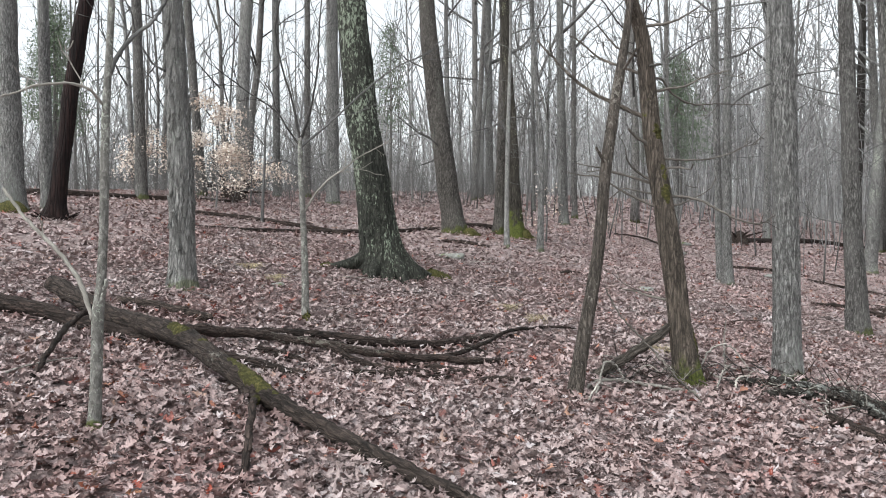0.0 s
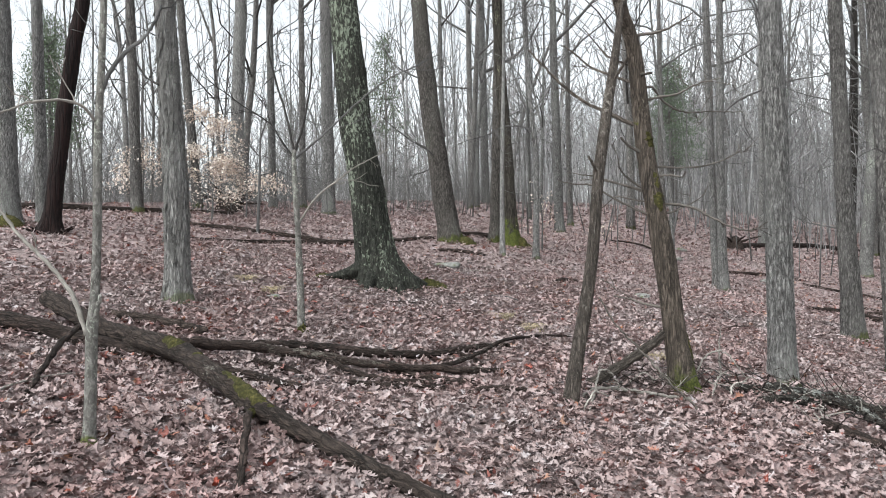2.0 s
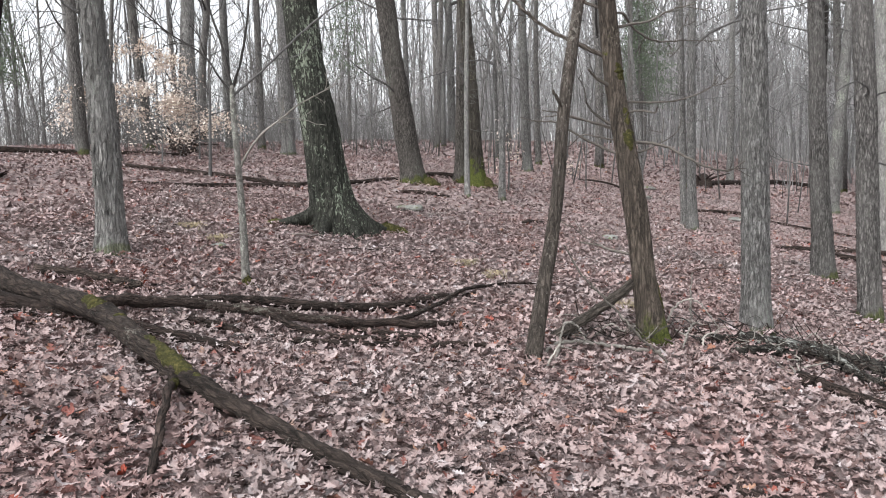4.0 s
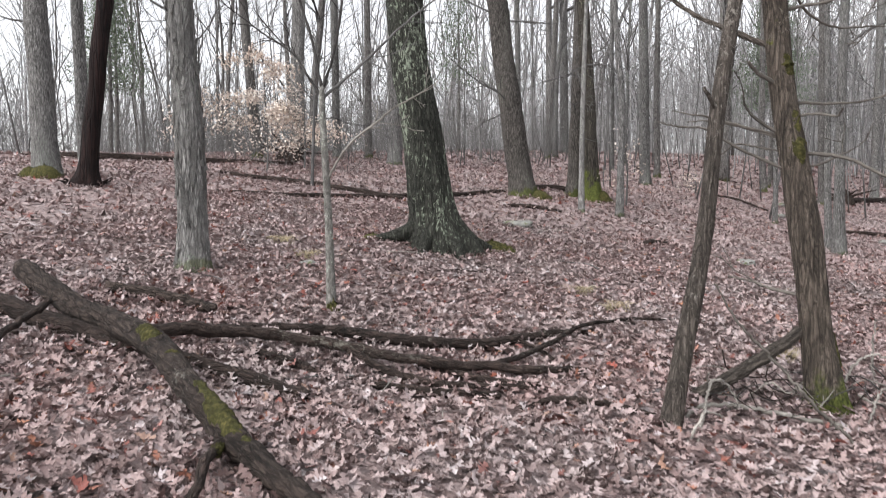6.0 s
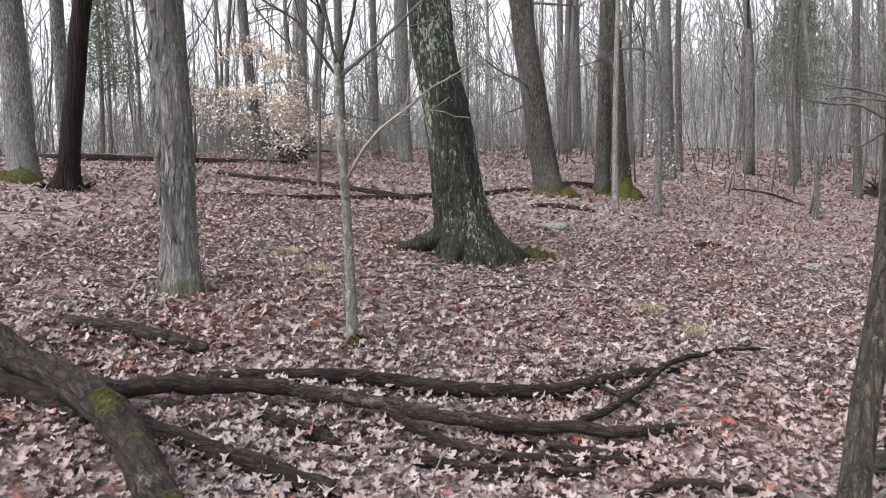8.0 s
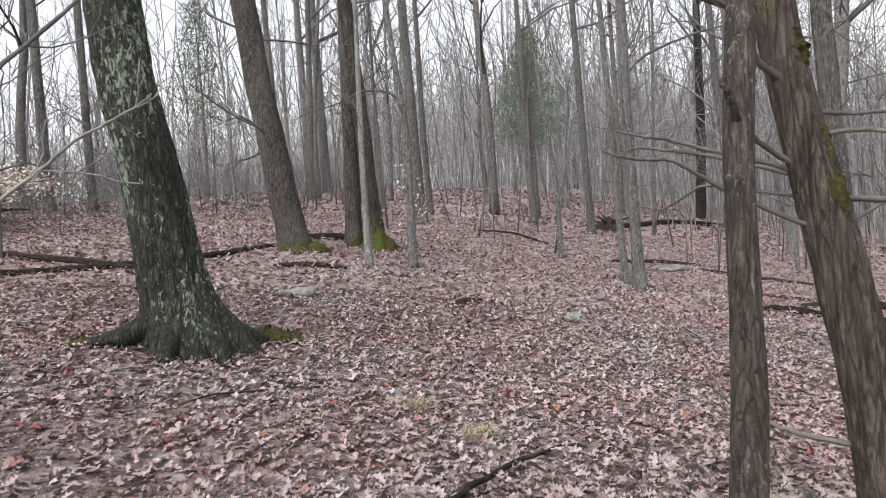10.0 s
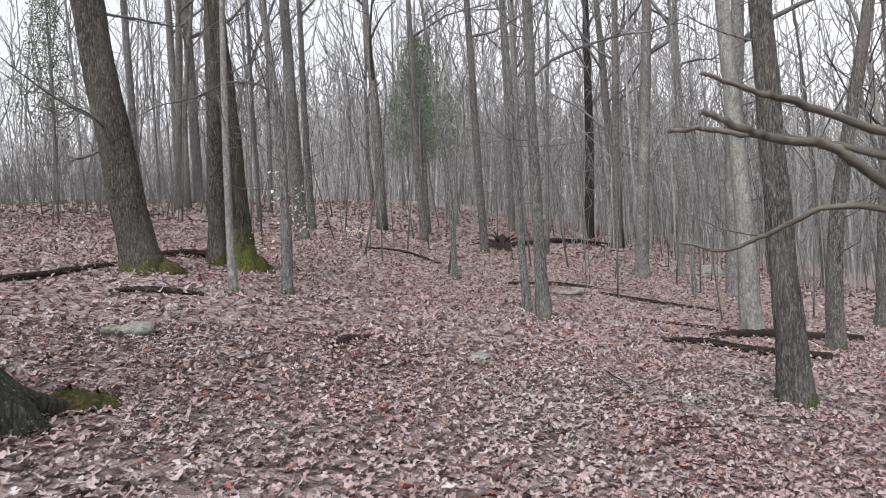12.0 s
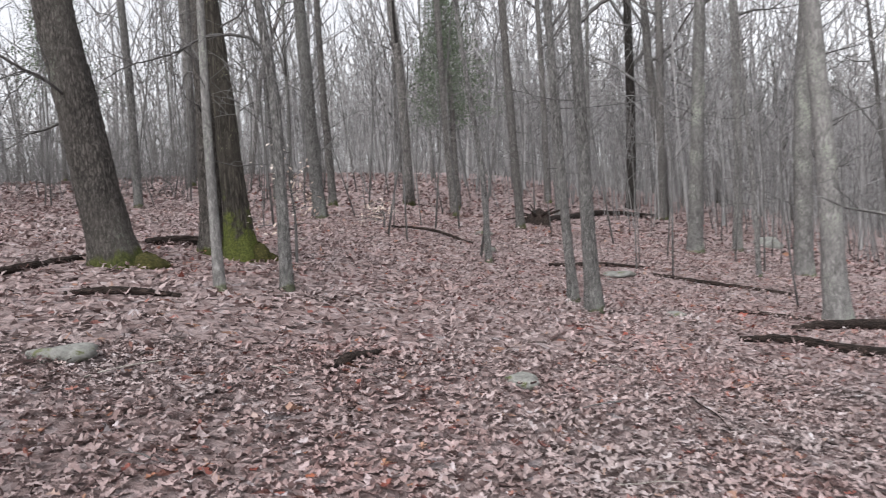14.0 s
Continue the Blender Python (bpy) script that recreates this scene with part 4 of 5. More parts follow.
big_log = fallen("fallen_log", [(-3.3, 6.3, 0.20), (-2.75, 5.95, 0.14), (-2.40, 5.80, 0.13), (-1.82, 5.30, 0.175), (-1.40, 4.82, 0.13), (-1.14, 4.55, 0.09), (-0.80, 4.25, 0.06), (-0.38, 3.90, 0.05), (0.02, 3.58, 0.03), (0.3, 3.40, 0.02)],
                 [0.064, 0.078, 0.080, 0.071, 0.065, 0.063, 0.051, 0.044, 0.038, 0.033], MOSSY_LOG, "dark rotting fallen log patched with bright moss", 71,
                 [([(-1.12, 4.50, 0.06), (-1.06, 4.15, 0.12), (-0.98, 3.75, 0.06), (-0.93, 3.45, 0.0)], 0.026, 0.018),
                  ([(-2.30, 5.72, 0.10), (-1.98, 5.92, 0.11), (-1.68, 6.10, 0.10), (-1.25, 6.22, 0.09), (-0.66, 6.16, 0.11), (-0.11, 6.20, 0.09), (0.30, 6.25, 0.07), (0.50, 6.42, 0.03), (0.66, 6.40, 0.01)], 0.050, 0.022),
                  ([(-0.05, 6.20, 0.09), (0.30, 6.62, 0.10), (0.62, 7.12, 0.09), (1.0, 7.5, 0.06), (1.43, 7.85, 0.03)], 0.024, 0.010),
                  ([(-0.95, 6.18, 0.09), (-0.55, 5.98, 0.05), (-0.20, 5.96, 0.04), (0.10, 5.98, 0.04), (0.38, 5.98, 0.01)], 0.030, 0.014)], limb_mat=ROTTEN, sides=22, lumps=0.08)


def log_moss(e, points, r, seed):
    """Moss along the upper side of a fallen log: points are (x, y, height above the ground)."""
    o = e.location
    trunk_moss(e, [(x - o.x, y - o.y, float(ground_z(x, y)) + h - o.z) for x, y, h in points], r, seed)


log_moss(big_log, [(-1.46, 4.89, 0.165), (-1.34, 4.76, 0.150), (-1.22, 4.63, 0.130), (-1.10, 4.51, 0.112), (-0.96, 4.39, 0.095)], 0.058, 21)
log_moss(big_log, [(-2.02, 5.48, 0.190), (-1.90, 5.37, 0.202), (-1.78, 5.25, 0.202)], 0.058, 22)
log_moss(big_log, [(-1.70, 5.17, 0.190), (-1.64, 5.10, 0.186), (-1.58, 5.03, 0.178)], 0.050, 23)
log_moss(big_log, [(-1.10, 4.42, 0.075), (-1.085, 4.33, 0.095), (-1.075, 4.24, 0.105)], 0.022, 24)
fallen("fallen_log", [(-4.6, 5.9, 0.08), (-3.5, 5.95, 0.08), (-2.6, 5.75, 0.05), (-1.95, 5.62, 0.03), (-1.45, 5.5, 0.03), (-1.0, 5.38, 0.03)], [0.075, 0.07, 0.062, 0.055, 0.048, 0.042], ROTTEN, "dark broken log lying under another", 72)
fallen("fallen_branch", [(-2.66, 5.62, 0.24), (-2.55, 5.0, 0.18), (-2.43, 4.37, 0.0)], [0.022, 0.02, 0.016], ROTTEN, "dark crooked stick propped against a log", 73, category="branch", sides=9)
fallen("fallen_branch", [(-1.90, 6.35, 0.04), (-1.33, 6.55, 0.05), (-0.72, 6.60, 0.06), (-0.12, 6.75, 0.06), (0.42, 7.1, 0.04), (0.72, 7.2, 0.02)], [0.030, 0.042, 0.042, 0.038, 0.030, 0.022], ROTTEN,
       "long dark fallen bough among others", 74, [([(0.15, 6.95, 0.04), (0.28, 6.75, 0.06), (0.40, 6.60, 0.04)], 0.018, 0.012)], "branch")
fallen("fallen_branch", [(-2.95, 6.75, 0.04), (-2.5, 6.8, 0.05), (-2.1, 6.75, 0.03)], [0.045, 0.05, 0.04], MOSSY_LOG, "short mossy log piece behind the big log", 75, category="branch")
fallen("fallen_branch", [(-0.5, 6.30, 0.03), (0.0, 6.05, 0.05), (0.35, 6.10, 0.02)], [0.022, 0.024, 0.014], ROTTEN, "thin dark fallen bough", 76, category="branch", sides=10)
fallen("fallen_branch", [(-0.75, 5.85, 0.02), (-0.35, 5.80, 0.04), (0.05, 5.86, 0.02)], [0.026, 0.03, 0.02], ROTTEN, "short dark fallen stick", 77, category="branch", sides=10)
fallen("fallen_branch", [(-1.55, 6.0, 0.02), (-1.25, 5.9, 0.03), (-1.0, 5.85, 0.01)], [0.035, 0.04, 0.03], ROTTEN, "short broken dark log piece", 78, category="branch", sides=10)
fallen("fallen_branch", [(0.15, 5.62, 0.0), (0.35, 5.72, 0.04), (0.65, 5.70, 0.04), (0.95, 5.62, 0.01)], [0.012, 0.022, 0.018, 0.01], ROTTEN, "crooked dark stick in the leaves", 79, category="branch", sides=9)
fallen("fallen_log", [(1.20, 5.95, 0.02), (1.45, 5.98, 0.16), (1.84, 6.03, 0.43)], [0.042, 0.042, 0.036], GHOST, "broken log leaning on a dead cedar", 80, sides=12)
fallen("fallen_branch", [(1.05, 5.60, 0.01), (1.22, 5.72, 0.06), (1.5, 5.75, 0.05), (2.05, 5.60, 0.03)], [0.009, 0.013, 0.014, 0.012], PALE_TWIG, "pale peeled stick lying on leaves", 81, [([(1.2, 5.7, 0.05), (1.12, 5.45, 0.03), (1.08, 5.35, 0.0)], 0.012, 0.006)], "branch", sides=9)
fallen("fallen_branch", [(1.20, 5.52, 0.80), (1.33, 5.50, 0.60), (1.53, 5.47, 0.40), (1.69, 5.45, 0.22), (1.82, 5.43, 0.10), (1.92, 5.40, 0.01)], [0.005, 0.007, 0.008, 0.009, 0.009, 0.008], DEAD_TWIG, "thin pole leaning against a snag", 82, category="branch", sides=8)
for k, pts in enumerate(([(1.02, 5.30, 0.01), (1.13, 5.45, 0.10), (1.20, 5.60, 0.07), (1.30, 5.66, 0.02)], [(1.18, 5.62, 0.03), (1.24, 5.72, 0.19), (1.34, 5.78, 0.17), (1.42, 5.78, 0.03)],
                         [(2.05, 6.05, 0.02), (2.20, 6.12, 0.24), (2.38, 6.15, 0.26), (2.55, 6.14, 0.05)], [(2.10, 5.72, 0.02), (2.18, 5.80, 0.16), (2.28, 5.86, 0.20)],
                         [(2.22, 5.66, 0.02), (2.27, 5.74, 0.12), (2.40, 5.80, 0.14)], [(2.45, 6.45, 0.01), (2.44, 6.46, 0.20), (2.46, 6.47, 0.42)])):
    fallen("fallen_branch", pts, [0.007, 0.008, 0.006, 0.004], PALE_TWIG, "thin bent dead shoot standing in the leaves", 140 + k, category="branch", sides=7)
fallen("fallen_log", [(2.70, 5.25, 0.03), (2.95, 5.0, 0.03), (3.3, 4.7, 0.03)], [0.05, 0.055, 0.05], ROTTEN, "dark rotten log half sunk in leaves", 83)
fallen("fallen_log", [(2.3, 5.95, 0.03), (2.7, 5.92, 0.05), (3.1, 5.80, 0.06), (3.5, 5.5, 0.05), (3.7, 5.2, 0.04)], [0.025, 0.042, 0.046, 0.050, 0.042], LICHENED, "lichened grey rotten limb in a brush pile", 84, sides=18, lumps=0.16, crook=0.010)
for k, (pts, r) in enumerate((([(2.45, 5.72, 0.02), (2.62, 5.66, 0.06), (2.80, 5.70, 0.05), (2.92, 5.62, 0.02)], 0.036), ([(2.95, 5.75, 0.05), (3.12, 5.60, 0.09), (3.22, 5.42, 0.06), (3.42, 5.30, 0.03)], 0.034),
                              ([(3.30, 5.75, 0.05), (3.52, 5.62, 0.07), (3.80, 5.64, 0.04)], 0.040), ([(3.25, 5.15, 0.02), (3.42, 5.02, 0.06), (3.50, 4.84, 0.05), (3.66, 4.74, 0.03)], 0.040))):
    fallen("fallen_branch", pts, [r * 0.7, r, r, r * 0.6], LICHENED, "short crooked rotten limb crusted with grey lichen", 120 + k, category="branch", sides=14, lumps=0.18, crook=0.009)
fallen("fallen_log", [(1.5, 3.9, 0.0), (1.75, 3.75, 0.02), (1.95, 3.65, 0.0)], [0.02, 0.04, 0.025], ROTTEN, "bark-brown broken log piece in leaves", 85, sides=10)
fallen("fallen_log", [(-4.6, 12.8, 0.03), (-4.17, 12.69, 0.02), (-2.9, 13.5, 0.02), (-1.6, 14.6, 0.02), (-0.6, 15.6, 0.03), (0.0, 16.3, 0.02)], [0.02, 0.035, 0.04, 0.045, 0.045, 0.04], ROTTEN, "long dark log across the slope", 86)
fallen("fallen_log", [(-5.5, 15.2, 0.03), (-3.4, 14.6, 0.05), (-1.8, 14.0, 0.04)], [0.03, 0.05, 0.03], ROTTEN, "thin dark log across the slope", 87)
fallen("fallen_log", [(-9.5, 15.6, 0.05), (-8.39, 15.8, 0.06), (-6.8, 17.2, 0.05), (-5.1, 18.5, 0.04)], [0.07, 0.08, 0.07, 0.05], ROTTEN, "old dark log lying along the crest", 88)
fallen("fallen_log", [(0.5, 17.4, 0.04), (0.95, 17.6, 0.06), (1.9, 17.9, 0.05)], [0.05, 0.07, 0.05], ROTTEN, "dark log behind mossy trunks", 89)
fallen("fallen_log", [(10.6, 26.2, 0.06), (12.5, 28.0, 0.07), (15.3, 30.6, 0.07), (18.8, 32.0, 0.06)], [0.12, 0.11, 0.10, 0.08], ROTTEN, "long mossy log far down the slope", 90)
fallen("fallen_log", [(6.89, 13.94, 0.03), (7.5, 13.75, 0.05), (8.3, 13.45, 0.05), (9.2, 13.2, 0.04)], [0.03, 0.055, 0.06, 0.06], ROTTEN, "grey-brown log among leaves", 91)
fallen("fallen_log", [(8.6, 14.9, 0.03), (9.4, 15.0, 0.06), (10.49, 15.1, 0.06), (12.0, 15.0, 0.05)], [0.05, 0.07, 0.08, 0.08], ROTTEN, "dark log at the foot of a pale tree", 92)
fallen("fallen_branch", [(7.4, 19.6, 0.02), (8.6, 19.8, 0.04), (9.8, 19.9, 0.02)], [0.03, 0.045, 0.03], ROTTEN, "dark branch on the leaf slope", 93, category="branch", sides=9)
fallen("fallen_branch", [(9.4, 19.2, 0.02), (10.4, 18.4, 0.04), (11.2, 17.6, 0.02)], [0.03, 0.04, 0.03], ROTTEN, "thin dark branch down the slope", 94, category="branch", sides=9)
fallen("fallen_branch", [(8.5, 16.2, 0.02), (9.1, 15.9, 0.03), (9.9, 15.3, 0.02)], [0.025, 0.035, 0.025], ROTTEN, "thin dark stick on the slope", 95, category="branch", sides=9)
fallen("fallen_branch", [(1.85, 12.25, 0.0), (2.08, 12.47, 0.04), (2.35, 12.7, 0.02)], [0.03, 0.045, 0.03], ROTTEN, "short rotten branch piece in leaves", 96, category="branch", sides=9)
fallen("fallen_branch", [(-0.1, 14.55, 0.01), (0.41, 14.52, 0.04), (0.9, 14.45, 0.01)], [0.025, 0.04, 0.03], ROTTEN, "short dark branch on leaves", 97, category="branch", sides=9)
fallen("fallen_branch", [(5.2, 22.6, 0.05), (5.9, 22.0, 0.12), (6.5, 21.2, 0.02)], [0.02, 0.03, 0.025], ROTTEN, "dark branch lying in the clearing", 98, category="branch", sides=9)


def stump(x, y, seed):
    """A torn root mass with stubs."""
    g = np.random.RandomState(seed)
    e = thing("root_stump", x, y, "dark torn root mass at the end of a log", "stump")
    part("bole", *tube([(0, 0, -0.15), (0, 0, 0.05), (0.03, 0, 0.22), (0.05, 0.02, 0.40)], [0.42, 0.36, 0.26, 0.12], 16, 0.14, 5, seed), ROTTEN, e)
    for i in range(9):
        a = g.uniform(0, 6.28)
        d = np.array([math.cos(a), math.sin(a), g.uniform(0.1, 0.8)])
        p = [np.array([0, 0, 0.15]) + d * t + np.array([0, 0, -0.15 * t * t]) for t in (0.1, 0.35, 0.6, g.uniform(0.7, 1.0))]
        part("root", *tube(spline(p, 10), np.linspace(0.05, 0.012, 10), 7, 0.1, 0, i), ROTTEN, e)
    return e


stump(10.1, 25.4, 5)
stump(-5.5, 19.6, 6)


def rock(x, y, sx, sy, sz, label, seed):
    g = np.random.RandomState(seed)
    bm = bmesh.new()
    bmesh.ops.create_icosphere(bm, subdivisions=3, radius=1)
    off = Vector(g.uniform(-9, 9, 3))
    for v in bm.verts:
        k = 1 + 0.35 * noise.noise(v.co * 1.1 + off) + 0.12 * noise.noise(v.co * 3.1 + off)
        v.co = Vector((v.co.x * sx, v.co.y * sy, max(-0.4, min(v.co.z, 0.75)) * sz)) * k
    me = bpy.data.meshes.new("rock")
    bm.to_mesh(me)
    bm.free()
    me.materials.append(STONE)
    me.polygons.foreach_set("use_smooth", [True] * len(me.polygons))
    ob = new("rock", me)
    ob.location = at_ground(x, y, 0.01)
    ob.rotation_euler = (0, 0, g.uniform(0, 6))
    return tagged(ob, label, "rock", "rocks in the leaves")


rock(3.30, 12.1, 0.16, 0.13, 0.075, "pale lichened rock with green moss in the leaves", 1)
rock(0.12, 12.65, 0.28, 0.17, 0.09, "flat pale grey rock sunk in leaves", 2)
rock(8.55, 19.1, 0.34, 0.25, 0.10, "low moss-covered rock among leaves", 3)
rock(17.9, 25.5, 0.55, 0.40, 0.28, "moss-covered boulder down the slope", 4)
rock(7.2, 15.55, 0.13, 0.10, 0.07, "small white rock on the leaves", 5)
rock(-1.85, 8.35, 0.09, 0.07, 0.05, "small pale lichened stone", 6)
rock(6.6, 20.6, 0.22, 0.14, 0.07, "small flat white rock", 7)
rock(7.3, 22.6, 0.24, 0.16, 0.09, "pale stone in the clearing", 8)


# ---------------- brush, beech leaves, evergreens ----------------
def brush_pile(x, y, count, reach, seed, label):
    g = np.random.RandomState(seed)
    e = thing("brush_pile", x, y, label, "brush pile")
    for i in range(count):
        a = g.uniform(0, 6.28)
        c = np.array([g.normal(0, reach * 0.4), g.normal(0, reach * 0.25), 0])
        d = np.array([math.cos(a), math.sin(a), g.uniform(-0.05, 0.6)])
        ln = g.uniform(0.12, 0.48)
        p = []
        for t in (-0.5, -0.2, 0.1, 0.5):
            q = c + d * ln * t + g.normal(0, 0.035, 3)
            q[2] = float(ground_z(x + q[0], y + q[1])) - e.location.z + 0.02 + abs(q[2]) + g.uniform(0, 0.07)
            p.append(q)
        r = g.uniform(0.0025, 0.0065)
        part("stick", *tube(spline(p, 9), np.linspace(r, r * 0.5, 9), 5), (PALE_TWIG, ROTTEN, DARK_TWIG, ROTTEN)[i % 4], e)
    return e


brush_pile(2.75, 5.95, 44, 0.9, 3, "tangle of dead grey sticks about an oak's foot")
brush_pile(3.35, 5.55, 52, 0.9, 4, "tangle of dead sticks and lichened twigs")
brush_pile(1.75, 5.95, 34, 0.6, 8, "loose dead sticks under a leaning cedar")


def leafy_sapling(x, y, height, spread, leaves, seed, label, low=0.3):
    """A young beech that keeps its papery tan leaves."""
    g = np.random.RandomState(seed)
    e = thing("beech_sapling", x, y, label, "sapling", "leafy beech saplings")
    stem = np.array([(0, 0, -0.1), (0.03, 0, height * 0.4), (0.0, 0.05, height * 0.75), (0.05, 0, height)])
    part("trunk", *tube(spline(stem, 14), np.linspace(0.022, 0.005, 14), 7), TWIG, e)
    tips = []
    for i in range(16):
        h = height * g.uniform(low, 0.97)
        a = g.uniform(0, 6.28)
        ln = spread * (1.1 - 0.6 * h / height) * g.uniform(0.6, 1.1)
        p = spline([(0, 0, h), (math.cos(a) * ln * 0.5, math.sin(a) * ln * 0.5, h + 0.12 * ln), (math.cos(a) * ln, math.sin(a) * ln, h + g.uniform(-0.1, 0.15) * ln)], 8)
        part("branch", *tube(p, np.linspace(0.007, 0.002, 8), 5), TWIG, e)
        tips.extend(p[2:])
    tips = np.array(tips)
    c = tips[g.randint(0, len(tips), leaves)] + g.normal(0, 0.10, (leaves, 3))
    flakes("leaves", c, 0.05, 0.085, TAN_LEAF, e, g, 1.2)
    return e


def flakes(name, centres, small, large, mat, parent, g, tilt):
    """Small pointed leaves, each a folded pair of faces."""
    n = len(centres)
    size = g.uniform(small, large, n)
    base = np.array([(-0.5, 0, 0), (0, -0.28, 0.06), (0.5, 0, 0), (0, 0.28, 0.06), (0, 0, -0.02)])
    rot = turns(g, n, tilt)
    v = np.einsum("nij,kj->nki", rot, base) * size[:, None, None] + centres[:, None]
    o = np.arange(n)[:, None] * 5
    f = np.concatenate([o + np.array([[0, 1, 4]]), o + np.array([[1, 2, 4]]), o + np.array([[2, 3, 4]]), o + np.array([[3, 0, 4]])])
    return tagged(part(name, v.reshape(-1, 3), f, mat, parent, "", False), kind="stuff")


def turns(g, n, tilt):
    """n random rotation matrices: any heading, tilted by up to about tilt radians."""
    a, t, r = g.uniform(0, 6.283, n), g.normal(0, tilt * 0.5, n), g.normal(0, tilt * 0.5, n)
    ca, sa, ct, st, cr, sr = np.cos(a), np.sin(a), np.cos(t), np.sin(t), np.cos(r), np.sin(r)
    o, z = np.ones(n), np.zeros(n)
    rz = np.stack([ca, -sa, z, sa, ca, z, z, z, o], -1).reshape(n, 3, 3)
    ry = np.stack([ct, z, st, z, o, z, -st, z, ct], -1).reshape(n, 3, 3)
    rx = np.stack([o, z, z, z, cr, -sr, z, sr, cr], -1).reshape(n, 3, 3)
    return rz @ ry @ rx


leafy_sapling(-5.5, 17.75, 2.4, 1.7, 3600, 1, "young beech holding dense pale tan leaves")
leafy_sapling(-4.5, 17.4, 1.5, 1.2, 1700, 2, "low beech sapling with papery tan leaves", 0.2)
leafy_sapling(-7.0, 17.6, 1.6, 1.1, 1000, 3, "low beech sapling with pale tan leaves")
leafy_sapling(-5.0, 16.4, 1.1, 0.8, 260, 4, "small beech sapling with a few tan leaves", 0.2)
leafy_sapling(2.3, 16.6, 1.5, 0.6, 120, 5, "thin sapling with a few dry tan leaves")
leafy_sapling(5.0, 22.5, 0.6, 0.8, 160, 6, "low dry branch with yellowed leaves", 0.1)


def evergreen(x, y, height, spread, seed, label, low=0.35):
    g = np.random.RandomState(seed)
    e = thing("red_cedar", x, y, label, "evergreen tree", "young evergreens")
    part("trunk", *tube(spline([(0, 0, -0.2), (0.05, 0, height * 0.5), (0, 0, height)], 16), np.linspace(0.075, 0.01, 16), 9, 0.04), PLAIN, e)
    tips = []
    for i in range(46):
        h = height * (low + (0.98 - low) * (i + g.uniform(0, 1)) / 46)
        a = i * 2.4
        ln = spread * (1.12 - h / height) * g.uniform(0.6, 1.15) + 0.15
        p = spline([(0, 0, h), (math.cos(a) * ln * 0.5, math.sin(a) * ln * 0.5, h + 0.1 * ln), (math.cos(a) * ln, math.sin(a) * ln, h + 0.05 * ln)], 7)
        part("branch", *tube(p, np.linspace(0.012, 0.003, 7), 5), TWIG, e)
        tips.extend(p[2:])
    tips = np.array(tips)
    c = tips[g.randint(0, len(tips), 6500)] + g.normal(0, 0.13, (6500, 3))
    flakes("foliage", c, 0.035, 0.08, NEEDLE, e, g, 2.2)
    return e


evergreen(8.6, 27.6, 6.4, 2.3, 1, "young cedar with thin grey-green foliage", 0.42)
evergreen(9.6, 30.5, 6.0, 2.2, 2, "young cedar with sparse green foliage", 0.4)
evergreen(-2.2, 31.0, 7.0, 1.6, 3, "young pine with sparse green foliage")
evergreen(-12.5, 24.0, 6.5, 1.6, 4, "young pine with sparse green foliage")
evergreen(11.5, 36.0, 8.0, 1.8, 5, "young cedar with dull green foliage")
evergreen(-11.0, 21.0, 5.0, 1.3, 6, "young pine with thin green foliage")

def grass_tuft(x, y, count, reach, seed):
    """A small clump of dry bent grass blades."""
    g = np.random.RandomState(seed)
    e = thing("grass_tuft", x, y, "small tuft of dry straw-coloured grass", "grass", "dry grass tufts")
    s = Shape()
    for _ in range(count):
        a, ln = g.uniform(0, 6.28), g.uniform(0.5, 1.0) * reach
        o = g.normal(0, 0.05, 2)
        d = np.array([math.cos(a), math.sin(a)])
        p = spline([(o[0], o[1], -0.01), (o[0] + d[0] * ln * 0.4, o[1] + d[1] * ln * 0.4, ln * 0.55), (o[0] + d[0] * ln, o[1] + d[1] * ln, ln * g.uniform(0.2, 0.7))], 6)
        s.add(*tube(p, np.linspace(0.0022, 0.0006, 6), 3))
    tagged(s.done("grass", STRAW, e), kind="stuff")


STRAW = bark("dry_straw", (0.25, 0.21, 0.13), (0.50, 0.43, 0.28), 1.0, 30, relief=0.1, furrow=0.0)
for gx, gy, gs in ((-2.4, 9.3, 1), (-1.95, 8.7, 2), (2.05, 6.9, 3), (0.75, 8.7, 4), (1.0, 8.1, 5)):
    grass_tuft(gx, gy, 70, 0.16, gs)


def loose_twigs():
    """Thin broken sticks scattered on the leaves."""
    g = np.random.RandomState(77)
    kinds = []
    for i in range(7):
        s = Shape()
        p = spline([(-0.5, 0, 0.01), (-0.2, g.uniform(-0.06, 0.06), 0.03), (0.15, g.uniform(-0.08, 0.08), 0.04), (0.5, 0, 0.01)], 12)
        s.add(*tube(p, np.linspace(0.011, 0.005, 12), 6))
        if i % 2:
            s.add(*tube(spline([p[6], p[6] + np.array([0.12, 0.10, 0.02]), p[6] + np.array([0.25, 0.16, 0.0])], 6), np.linspace(0.007, 0.003, 6), 5))
        kinds.append(mesh_of("twig", np.concatenate(s.v), s.f, (PALE_TWIG, ROTTEN, TWIG)[i % 3]))
    for i in range(46):
        x, y = g.uniform(-3.0, 5.0), g.uniform(3.2, 13.0)
        ob = new("twig", kinds[i % 7])
        k = g.uniform(0.25, 0.75)
        ob.location, ob.scale = at_ground(x, y, 0.025), (k, k, k)
        ob.rotation_euler = (g.normal(0, 0.1), g.normal(0, 0.08), g.uniform(0, 6.28))
        tagged(ob, ("thin pale dead twig lying on leaves", "thin dark dead twig lying on leaves", "thin grey dead twig lying on leaves")[(i % 7) % 3], "twig", "loose twigs")


loose_twigs()

